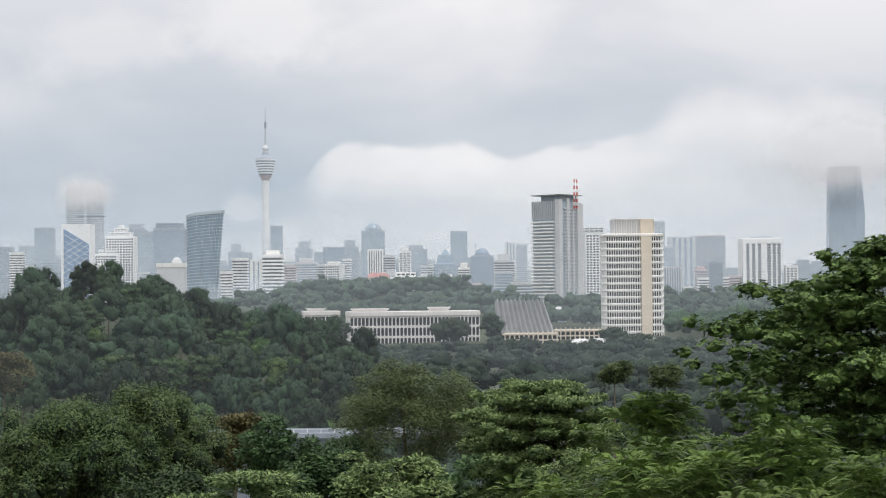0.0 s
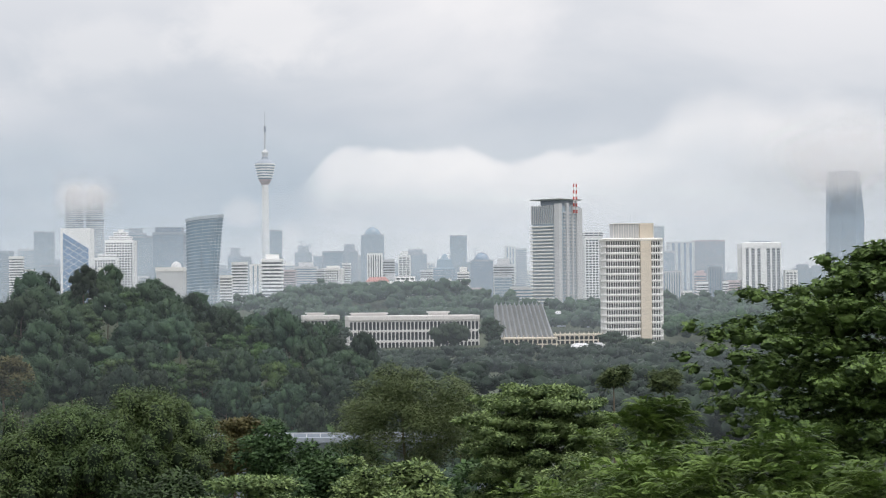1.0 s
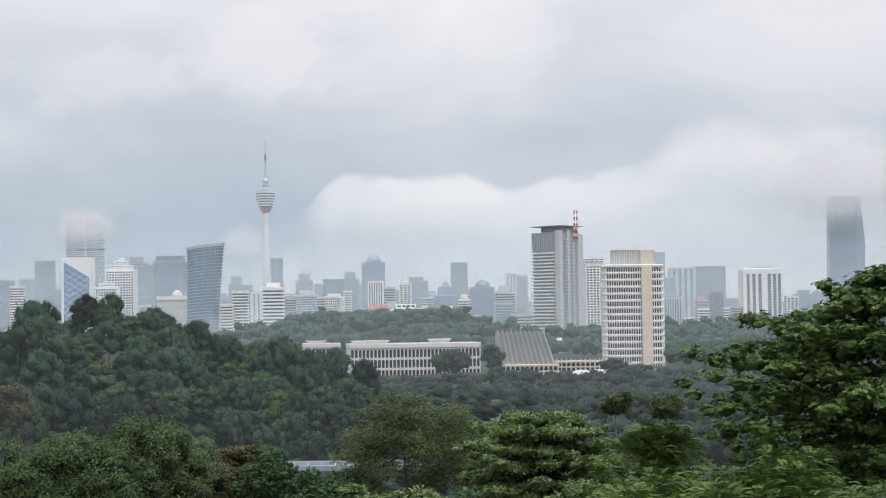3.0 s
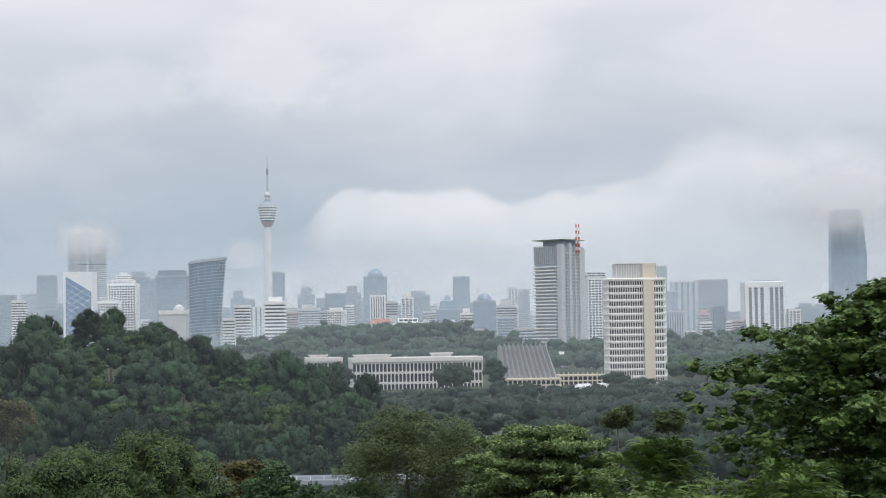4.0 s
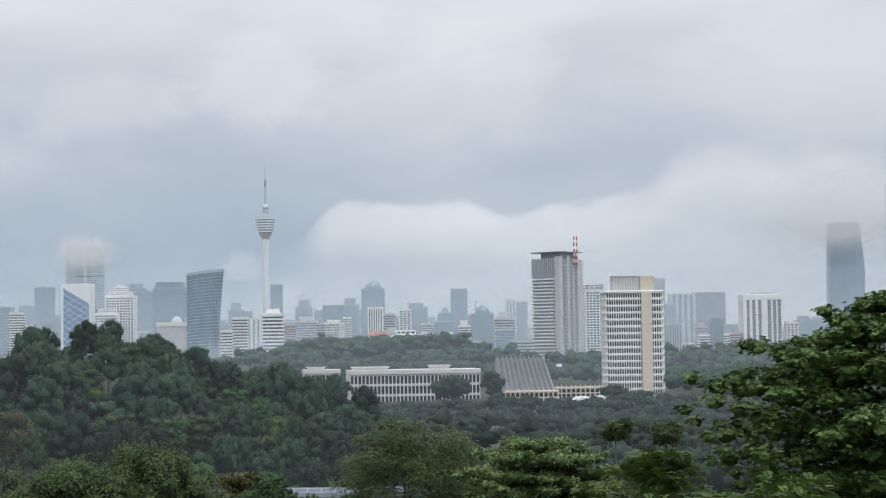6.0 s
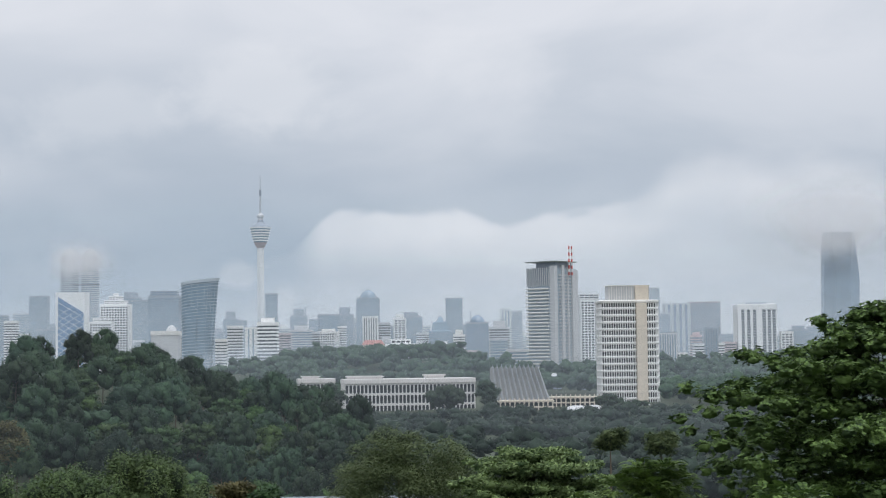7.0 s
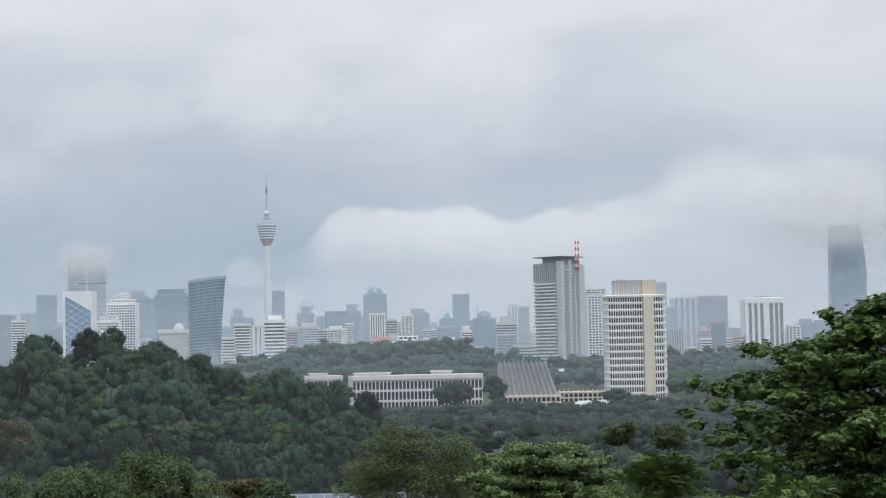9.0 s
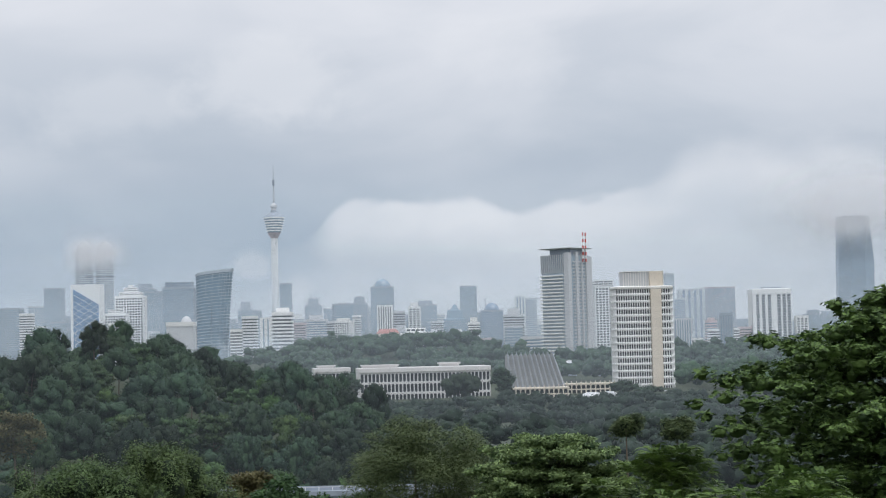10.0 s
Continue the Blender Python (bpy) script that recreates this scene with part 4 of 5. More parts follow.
def faceted_tower():
    D = 3700
    m = D / 3087
    base = -20.0
    b = thing("faceted_skyscraper", "very tall faceted blue glass skyscraper with its top in cloud", "tower", pose(862.3, D + 40, base))
    rings = []
    for y, l, r in ((600, 33, 32), (470, 31.5, 31), (385, 30, 34), (318, 28.5, 28), (300, 27.5, 26.5)):
        z = 36 + (512 - y) * m - base
        a, c = -l * m, r * m
        cut = 0.18 + 0.14 * ((600 - y) % 3) / 2
        rings.append([(a + (c - a) * u, (v - 0.5) * 66, z) for u, v in ((cut, 0), (1 - cut, 0), (1, 0.3), (1, 0.7), (1 - cut, 1), (cut, 1), (0, 0.7), (0, 0.3))])
    part("glass_body", Geo().loft(rings), GLASS_SLATE, b, "blue-grey faceted glass")
    ztop = rings[-1][0][2]
    n = 46
    for i in range(n):
        z = ztop * i / n
        for a, c in zip(rings, rings[1:]):
            if a[0][2] <= z < c[0][2]:
                t = (z - a[0][2]) / (c[0][2] - a[0][2])
                sec = [tuple(Vector(p).lerp(Vector(q), t)) for p, q in zip(a, c)]
                g = Geo().loft([[(x * 1.006, y * 1.006, z) for x, y, _ in sec], [(x * 1.006, y * 1.006, z + 1.6) for x, y, _ in sec]])
                part("floor_line", g, GLASS_GREY, b)
    for a, c in zip(rings, rings[1:]):
        for i, j in ((0, 1), (1, 0)):
            part("facet_edge", Geo().tube([(a[i][0], a[i][1] - 0.4, a[i][2]), (c[j][0], c[j][1] - 0.4, c[j][2])], [0.4, 0.4], 4), GLASS_SLATE, b)


faceted_tower()


def striped_tower():
    D = 2800
    m = D / 3087
    b = thing("striped_tower", "white tower with tall dark window stripes", "building", pose(512.2, D, -20))
    top = 114.2 + 20
    w = 69 * m
    part("core", Geo().box(-w / 2 + 0.5, w / 2 - 0.5, 0.8, 44, 0, top - 6), GLASS_DARK, b, "dark window glass")
    edges = ((-34.5, -28), (-22.5, -18), (-12, -7.5), (-1.5, 9), (15.5, 18.5), (24.5, 27), (33, 34.5))
    for a, c in edges:
        part("white_pier", Geo().box(a * m, c * m, -0.6, 6, 0, top - 2), WHITE_PAINT, b)
    for s in (-1, 1):
        part("side_wall", Geo().box(min(s * w / 2, s * (w / 2 - 1)), max(s * w / 2, s * (w / 2 - 1)), 0.9, 44.2, 0, top - 3), WHITE, b)
    n = 30
    slab = Geo().box(-w / 2 + 0.3, w / 2 - 0.3, 0.3, 3, 0, 1.1).mesh("floor_slab", PALE_GREY)
    for i in range(n):
        part("floor_slab", slab, PALE_GREY, b, at=pose(0, 0, (top - 6) * i / n))
    part("parapet", Geo().loft([ring(w + 0.6, 46, top - 9, 0, 22), ring(w + 0.6, 46, top - 1, 0, 22), ring(w - 10, 40, top, 0, 22)]), WHITE_PAINT, b)
    part("helipad", Geo().loft([ring(30, 24, top - 0.2, 2, 22), ring(32, 26, top + 2.2, 2, 22)]), GREY, b, "grey roof platform")


striped_tower()


def spire_tower():
    D = 3400
    m = D / 3087
    b = thing("spire_tower", "grey stepped tower with a pointed crown", "building", pose(4.0, D, -20))
    z1, z2, z3 = 84.6 + 20, 102.2 + 20, 114.3 + 20
    part("body", Geo().loft([ring(40 * m, 36, 0, 0, 18), ring(40 * m, 36, z1, 0, 18), ring(30 * m, 30, z1 + 2, 0, 18), ring(26 * m, 26, z2, 0, 18), ring(12 * m, 14, z2 + 2, 0, 18), ring(8 * m, 8, z2 + 9, 0, 18), ring(0.6, 0.6, z3, 0, 18)]), GLASS_GREY, b)
    for i in range(22):
        part("floor_band", Geo().box(-20.2 * m, 20.2 * m, -0.3, 36.3, z1 * i / 22, z1 * i / 22 + 1.4), GREY, b)


spire_tower()


def crane(label, x, y, z, tall, reach):
    b = thing("tower_crane", label, "crane", pose(x, y, z))
    part("crane_mast", Geo().box(-0.7, 0.7, -0.7, 0.7, -6, tall), GREY, b)
    part("jib", Geo().tube([(-reach * 0.3, 0, tall - 1), (0, 0, tall), (reach, 0, tall + reach * 0.35)], [0.7, 0.7, 0.35], 4), GREY, b)
    part("counterweight", Geo().box(-reach * 0.32, -reach * 0.2, -0.9, 0.9, tall - 3, tall), GREY, b)


crane("grey tower crane on a far unfinished tower", 65.8, 3510, 103.6, 22, 10)
crane("grey tower crane over the ragged tower top", -307.7, 3805, 142.3, 10, 14)
crane("tower crane on a hazy building site", -289.2, 3812, 137.2, 9, 10)

office("white terraced low-rise on the wooded ridge", -41.6, 1930, 33.8, 50.2, 4, "bands", WHITE_PAINT, base=12, depth=26, tiers=((22, 16, 5),))


def red_roof():
    b = thing("red_roofed_house", "low house with a broad red tiled roof", "house", pose(-84.1, 2250, -10))
    z = 58.0 + 10
    w = 42 * 2250 / 3087
    part("wall", Geo().box(-w / 2 + 1, w / 2 - 1, 1, 13, 0, z - 6), CREAM, b)
    g = Geo()
    g.v = [(-w / 2, 0, z - 6), (w / 2, 0, z - 6), (w / 2, 14, z - 6), (-w / 2, 14, z - 6), (-w / 2 + 5, 7, z), (w / 2 - 5, 7, z)]
    g.f = [(0, 1, 5, 4), (2, 3, 4, 5), (1, 2, 5), (3, 0, 4), (3, 2, 1, 0)]
    part("roof", g, RED_TILE, b, "red tiled hip roof")


red_roof()


def viaduct():
    """Concrete railway viaduct in the valley."""
    y = 262.0
    z = 14.5
    x0, x1 = -49.0, 12.0
    b = thing("viaduct", "pale concrete railway viaduct with a parapet rail, among trees", "bridge", pose(0, y, z))
    part("deck", Geo().loft([[(x, 0, -1.6), (x, 9, -1.6), (x, 9.6, -0.6), (x, -0.6, -0.6)] for x in (x0, x1)]), GREY, b)
    wall = part("parapet", Geo().box(x0, x1, -0.5, -0.25, -0.6, 0.1), GREY, b, "weathered concrete parapet")
    part("parapet", Geo().box(x0, x1, 9.25, 9.5, -0.6, 0.1), GREY, b)
    part("handrail", Geo().tube([(x0, -0.4, 0.7), (x1, -0.4, 0.7)], [0.04, 0.04], 5), PALE_GREY, wall)
    k = int((x1 - x0) / 2)
    post = Geo().box(-0.04, 0.04, -0.45, -0.35, 0.2, 0.7).mesh("rail_post", WHITE_PAINT)
    for i in range(k + 1):
        part("rail_post", post, PALE_GREY, wall, at=pose(x0 + (x1 - x0) * i / k, 0, 0))
    for i in range(5):
        x = x0 + (x1 - x0) * (i + 0.5) / 5
        part("pier", Geo().loft([ring(1.8, 1.8, -24, x, 4.5), ring(1.8, 1.8, -3.2, x, 4.5), ring(2.2, 7, -1.5, x, 4.5)]), GREY, b)


viaduct()


# ---------------------------------------------------------------- trees
def leaf_quads(p, along, up, length, width, s):
    """Folded diamonds, one for each leaf."""
    along = along / (np.linalg.norm(along, axis=1, keepdims=True) + 1e-9)
    side = np.cross(along, up)
    side /= np.linalg.norm(side, axis=1, keepdims=True) + 1e-9
    nrm = np.cross(side, along)
    tip, mid = along * length * s[:, None], side * width * 0.5 * s[:, None]
    v = np.empty((len(p), 4, 3))
    v[:, 0] = p
    v[:, 1] = p + tip * 0.5 + mid + nrm * width * 0.12
    v[:, 2] = p + tip
    v[:, 3] = p + tip * 0.5 - mid + nrm * width * 0.12
    return v.reshape(-1, 3)


def shell_points(rng, centres, radii, count, flat, shell=0.72):
    pick = rng.choice(len(centres), count, p=radii ** 2 / (radii ** 2).sum())
    d = rng.normal(size=(count, 3))
    d[:, 2] = np.where(rng.random(count) < 0.7, np.abs(d[:, 2]) + 0.15, d[:, 2])
    d /= np.linalg.norm(d, axis=1, keepdims=True)
    rad = radii[pick] * (shell + (1.05 - shell) * rng.random(count)) * (1 + 0.14 * rng.normal(size=count))
    return centres[pick] + d * rad[:, None] * np.array([1, 1, flat]), d


def lean_normals(v, d, share):
    """Leaf normals, drawn towards the way that the clump bulges, so that a crown takes the light as a mass."""
    q = v.reshape(-1, 4, 3)
    flat_n = np.cross(q[:, 1] - q[:, 0], q[:, 2] - q[:, 0])
    flat_n /= np.linalg.norm(flat_n, axis=1, keepdims=True) + 1e-9
    n = flat_n * (1 - share) + (d + np.array([0, 0, 0.25])) * share
    return np.repeat(n / (np.linalg.norm(n, axis=1, keepdims=True) + 1e-9), 4, 0)


def leaf_cloud(rng, centres, radii, count, length, width, flat, droop, shell=0.72, share=0.55):
    """Single leaves that point out and down and face mostly up and out."""
    p, d = shell_points(rng, centres, radii, count, flat, shell)
    along = d + rng.normal(size=(count, 3)) * 0.6
    along[:, 2] = along[:, 2] * 0.4 - droop
    up = np.array([0, 0, 0.5]) + 1.1 * d + rng.normal(size=(count, 3)) * 0.35
    v = leaf_quads(p, along, up, length, width, 0.65 + 0.7 * rng.random(count))
    return v, lean_normals(v, d, share)


def rosette_cloud(rng, centres, radii, count, length, width, flat, droop, shell=0.72):
    """Whorls of seven leaves at the twig ends."""
    k = 7
    n = count // k
    p, d = shell_points(rng, centres, radii, n, flat, shell)
    axis = d * 0.6 + np.array([0, 0, 0.9]) + rng.normal(size=(n, 3)) * 0.25
    axis /= np.linalg.norm(axis, axis=1, keepdims=True)
    u = np.cross(axis, rng.normal(size=(n, 3)))
    u /= np.linalg.norm(u, axis=1, keepdims=True)
    w = np.cross(axis, u)
    q = (2 * np.pi * np.arange(k) / k)[None, :] + rng.normal(size=(n, k)) * 0.25
    along = np.cos(q)[..., None] * u[:, None] + np.sin(q)[..., None] * w[:, None] + axis[:, None] * (0.35 - droop)
    pp, aa = np.repeat(p, k, 0), along.reshape(-1, 3)
    v = leaf_quads(pp, aa, np.repeat(axis, k, 0), length, width, np.repeat(0.75 + 0.5 * rng.random(n), k) * (0.85 + 0.3 * rng.random(n * k)))
    return v, lean_normals(v, np.repeat(d, k, 0), 0.15)


def frond_cloud(rng, centres, radii, count, length, width, flat, droop, shell=0.6):
    """Feathered fronds: leaflets in two rows along an arching stalk."""
    k = 9
    n = count // (2 * k)
    p, d = shell_points(rng, centres, radii, n, flat, shell)
    out = d + rng.normal(size=(n, 3)) * 0.35
    out[:, 2] = out[:, 2] * 0.5 + 0.25
    out /= np.linalg.norm(out, axis=1, keepdims=True)
    side = np.cross(out, np.array([0, 0, 1.0]))
    side /= np.linalg.norm(side, axis=1, keepdims=True) + 1e-9
    t = np.linspace(0.12, 1.0, k)
    long_ = length * 4.0 * (0.7 + 0.6 * rng.random(n))
    spine = p[:, None] + out[:, None] * (long_[:, None] * t)[..., None]
    spine[..., 2] -= (long_[:, None] * (droop + 0.25) * t ** 2)
    pp, aa = [], []
    for sgn in (-1, 1):
        a = sgn * side[:, None] + 0.45 * out[:, None] + np.zeros((n, k, 3))
        a[..., 2] -= 0.3
        pp.append(spine.reshape(-1, 3))
        aa.append(a.reshape(-1, 3))
    up = np.repeat(np.cross(side, out), k, 0)
    size = np.tile(np.repeat(np.ones(n), k) * np.tile(np.sin(np.pi * (0.15 + 0.8 * t)) + 0.3, n), 2)
    v = leaf_quads(np.concatenate(pp), np.concatenate(aa), np.concatenate([up, up]), length, width, size)
    return v, lean_normals(v, np.tile(np.repeat(d, k, 0), (2, 1)), 0.2)


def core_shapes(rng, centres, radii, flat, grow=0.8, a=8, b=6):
    """Rough solid lumps, one to each clump, that fill the inside of a crown."""
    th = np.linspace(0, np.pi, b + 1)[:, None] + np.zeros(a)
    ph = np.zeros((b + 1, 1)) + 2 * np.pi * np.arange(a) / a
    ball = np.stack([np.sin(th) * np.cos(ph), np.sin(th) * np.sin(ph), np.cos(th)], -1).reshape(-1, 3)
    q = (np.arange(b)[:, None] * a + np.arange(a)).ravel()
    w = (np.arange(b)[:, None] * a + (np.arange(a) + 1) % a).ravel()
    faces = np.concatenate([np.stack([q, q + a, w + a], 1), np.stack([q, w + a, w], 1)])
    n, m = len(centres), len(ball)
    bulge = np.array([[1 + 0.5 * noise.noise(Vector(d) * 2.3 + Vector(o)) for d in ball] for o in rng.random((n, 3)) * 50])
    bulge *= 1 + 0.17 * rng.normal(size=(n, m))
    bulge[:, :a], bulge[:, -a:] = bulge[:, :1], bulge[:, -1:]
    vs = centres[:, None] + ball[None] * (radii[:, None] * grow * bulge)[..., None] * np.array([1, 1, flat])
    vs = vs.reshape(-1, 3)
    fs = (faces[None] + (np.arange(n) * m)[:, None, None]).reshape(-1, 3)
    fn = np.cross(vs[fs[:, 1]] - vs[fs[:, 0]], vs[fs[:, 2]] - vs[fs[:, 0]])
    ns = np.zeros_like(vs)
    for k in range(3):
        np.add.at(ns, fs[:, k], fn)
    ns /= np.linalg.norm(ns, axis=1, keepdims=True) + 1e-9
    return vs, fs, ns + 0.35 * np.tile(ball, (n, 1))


def leaf_mesh(name, leaves, mat, core=None, inner=None):
    v, normals = leaves
    n = len(v) // 4
    tri = (np.arange(n)[:, None] * 4 + np.array([0, 1, 2, 0, 2, 3])).reshape(-1, 3)
    if core is not None:
        tri = np.concatenate([tri, core[1] + len(v)])
        v = np.concatenate([v, core[0]])
        normals = np.concatenate([normals, core[2]])
    normals = normals / (np.linalg.norm(normals, axis=1, keepdims=True) + 1e-9)
    me = bpy.data.meshes.new(name)
    me.vertices.add(len(v))
    me.vertices.foreach_set("co", v.astype(np.float32).ravel())
    me.loops.add(len(tri) * 3)
    me.loops.foreach_set("vertex_index", tri.astype(np.int32).ravel())
    me.polygons.add(len(tri))
    me.polygons.foreach_set("loop_start", np.arange(len(tri), dtype=np.int32) * 3)
    me.materials.append(mat)
    # cores given no leaf colour take the painted inner shade
    me.materials.append(inner or CROWN_SHADE)
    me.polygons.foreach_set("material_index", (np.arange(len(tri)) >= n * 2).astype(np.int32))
    me.update(calc_edges=True)
    me.attributes.new("custom_normal", "FLOAT_VECTOR", "POINT").data.foreach_set("vector", normals.astype(np.float32).ravel())
    return me


def limb_clumps(rng, tiers, each, pad, gap):
    """Leaf pads strung along limbs that reach out, tier by tier: (height, reach) each."""
    cs, rs = [], []
    for z, reach in tiers:
        turn = rng.uniform(0, 6.28)
        for i in range(each):
            q = turn + 6.283 * (i + rng.uniform(-0.3, 0.3)) / each
            long_ = reach * rng.uniform(0.72, 1.1)
            rise_ = rng.uniform(-0.03, 0.12)
            k = max(2, int(long_ / gap))
            for m in range(k):
                f = (m + 1) / k
                if f < 0.3:
                    continue
                w = rng.normal() * 0.22 * f
                x, y = math.cos(q + w * 0.35) * long_ * f, math.sin(q + w * 0.35) * long_ * f
                cs.append((x, y, z + long_ * f * rise_ + rng.normal() * 0.1))
                rs.append(pad * rng.uniform(0.65, 1.2) * (1.1 - 0.35 * f))
    return np.array(cs), np.array(rs)


def tree(label, m, seed, height, spread, crown_low, clumps, leaves, leaf, mat, flat=0.6, droop=0.1, clump=0.28, tiers=0, trunk=0.03, lean=(0, 0), name="tree", egg=1.0, group="", foliage=leaf_cloud, core=0.0, inner=None, limbs=None, shell=None, dome=False):
    """A tapered trunk, limbs that reach into the crown, and a crown of leaf clumps with gaps."""
    rng = np.random.default_rng(seed)
    t = thing(name, label, "tree", m, group)
    mid = (height + crown_low) / 2
    half = (height - crown_low) / 2
    cs, rs = [], []
    if limbs:
        cs, rs = limb_clumps(rng, *limbs)
    while dome and len(cs) < clumps:
        q, z = rng.uniform(0, 6.28), rng.uniform(-0.55, 1.0)
        r = math.sqrt(max(0.0, 1 - max(z, -0.2) ** 2)) * rng.uniform(0.72, 1.0) * (1 - clump * 0.6)
        if tiers:
            z = (math.floor((z + 1) / 2 * tiers) + 0.5) / tiers * 2 - 1 + 0.05 * rng.normal()
        cs.append((math.cos(q) * r * spread, math.sin(q) * r * spread, mid + z * half * (1 - clump * flat) + rng.normal() * 0.2))
        rs.append(spread * clump * rng.uniform(0.65, 1.3))
    while len(cs) < clumps:
        d = rng.normal(size=3)
        d /= np.linalg.norm(d)
        r = 0.35 + 0.65 * rng.random() ** 0.5
        x, y, z = d * r
        if z < -0.3 and rng.random() < 0.5:
            continue
        if tiers:
            z = (math.floor((z + 1) / 2 * tiers) + 0.5) / tiers * 2 - 1 + 0.10 * rng.normal()
        wide = math.sqrt(max(0.08, 1 - (z * 0.92) ** 2)) if egg == 1.0 else max(0.15, (1 - max(0.0, z) ** egg))
        wob = 1 + (0.25 if egg == 1.0 else 0.12) * rng.normal()
        wide = 0.75 + 0.25 * wide if egg == 1.0 else wide
        cs.append((x * spread * wide * wob + lean[0] * (z + 1) / 2, y * spread * wob * wide + lean[1] * (z + 1) / 2, mid + z * half * (1 - clump * flat)))
        rs.append(spread * clump * (0.7 + 0.6 * rng.random()))
    cs, rs = np.array(cs), np.array(rs)
    g = Geo()
    r0 = height * trunk
    top = Vector((lean[0] * 0.5, lean[1] * 0.5, mid + half * 0.35))
    pts = [Vector((0, 0, -1.0))] + [top * s + Vector((rng.normal() * 0.12, rng.normal() * 0.12, 0)) * spread * 0.3 * s for s in (0.12, 0.35, 0.6, 0.8, 1.0)]
    g.tube(pts, [r0 * 1.25, r0, r0 * 0.8, r0 * 0.6, r0 * 0.4, r0 * 0.15], 7)
    for c, r in list(zip(cs, rs))[: 60]:
        c = Vector(c)
        s = min(0.95, max(0.25, (c.z - abs(c.x) * 0.5) / max(top.z, 0.1)))
        a = top * s
        bend = (a + c) / 2 + Vector((0, 0, -0.08 * (c - a).length))
        q = r0 * 0.32 * (1.1 - s)
        g.tube([a, bend, c], [q, q * 0.6, q * 0.15], 4)
    part("trunk", g, BARK, t, "rough grey-brown trunk and limbs", True)
    v = foliage(rng, cs, rs, leaves, leaf[0], leaf[1], flat, droop, **({"shell": shell} if shell else {}))
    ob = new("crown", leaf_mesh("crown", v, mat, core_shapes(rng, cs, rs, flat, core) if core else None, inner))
    ob.parent = t
    return t


# forest kinds, built once and then copied over the hills
kinds = []
FAR_AWAY = pose(-60, 300, 0)
for seed, (h, sp, low, n, lv, lf, mat, fl, dr, cl, ti, lab) in enumerate((
    (15, 7.2, 5, 34, 1900, (0.62, 0.36), LEAF_FOREST, 0.7, 0.15, 0.30, 0, "broad dark green forest tree with a domed crown"),
    (18, 6.0, 6, 34, 1900, (0.62, 0.36), LEAF_FOREST, 0.8, 0.2, 0.31, 0, "tall forest tree with a lumpy dark green crown"),
    (14, 8.0, 6, 40, 1900, (0.62, 0.36), LEAF_DEEP, 0.36, 0.05, 0.27, 4, "spreading forest tree with layered foliage"),
    (16, 6.0, 5, 30, 1900, (0.75, 0.28), LEAF_WOOD_OLIVE, 0.9, 0.35, 0.32, 0, "feathery olive green forest tree"),
    (13, 6.2, 4, 28, 1900, (0.6, 0.36), LEAF_WOOD_FRESH, 0.6, 0.1, 0.32, 0, "fresh green bushy forest tree"),
)):
    kinds.append(tree(lab, FAR_AWAY, 100 + seed, h, sp, low, n, lv, lf, mat, fl, dr, cl, ti, group="forest trees", trunk=0.02, core=0.8, inner=mat, shell=0.76, dome=True))
for seed, (h, sp, low, n, lv, lf, mat, fl, dr, cl, ti, lab) in enumerate((
    (15, 7.0, 3, 34, 2200, (0.42, 0.25), LEAF_FOREST, 0.7, 0.15, 0.30, 0, "broad dark green valley tree"),
    (18, 5.8, 4, 34, 2200, (0.42, 0.25), LEAF_FOREST, 0.8, 0.2, 0.31, 0, "tall lumpy dark green valley tree"),
    (14, 7.6, 4, 38, 2200, (0.42, 0.25), LEAF_DEEP, 0.4, 0.05, 0.27, 4, "spreading valley tree with layered foliage"),
    (16, 5.6, 3, 30, 2200, (0.5, 0.18), LEAF_WOOD_OLIVE, 0.9, 0.35, 0.31, 0, "feathery olive green valley tree"),
    (13, 6.0, 2, 28, 2200, (0.4, 0.25), LEAF_WOOD_FRESH, 0.6, 0.1, 0.32, 0, "fresh green bushy valley tree"),
)):
    kinds.append(tree(lab, FAR_AWAY, 200 + seed, h, sp, low, n, lv, lf, mat, fl, dr, cl, ti, group="valley trees", trunk=0.02, core=0.8, inner=mat, shell=0.76, dome=True))
used = set()
rng_f = random.Random(5)


def plant(x, y, k, s=1.0, dz=-2.2):
    m = Matrix.LocRotScale((x, y, land(x, y) + dz), Euler((0, 0, rng_f.uniform(0, 6.28))), (s * rng_f.uniform(0.7, 0.9), s * rng_f.uniform(0.7, 0.9), s * rng_f.uniform(0.9, 1.1)))
    if k not in used:
        used.add(k)
        kinds[k].matrix_basis = m
        return kinds[k]
    return copy_thing(kinds[k], m)


def scatter(count, x_of, y0, y1, near, mix, s0, s1):
    """Trees spread over a stretch of land, none nearer to another than a crown's width."""
    done, tries = [], 0
    while len(done) < count and tries < count * 40:
        tries += 1
        y = rng_f.uniform(y0, y1)
        a, b = x_of(y)
        x = rng_f.uniform(a, b)
        if any((x - u) ** 2 + (y - v) ** 2 < near * near for u, v in done):
            continue
        done.append((x, y))
        plant(x, y, rng_f.choice(mix), rng_f.uniform(s0, s1))


scatter(185, lambda y: (-0.275 * y, -0.045 * y), 370, 640, 8.6, (0, 0, 0, 1, 1, 2, 3, 4, 4), 0.85, 1.2)
scatter(64, lambda y: (-0.275 * y, 0.275 * y), 215, 380, 8.5, (5, 6, 7, 8, 9), 0.5, 0.85)


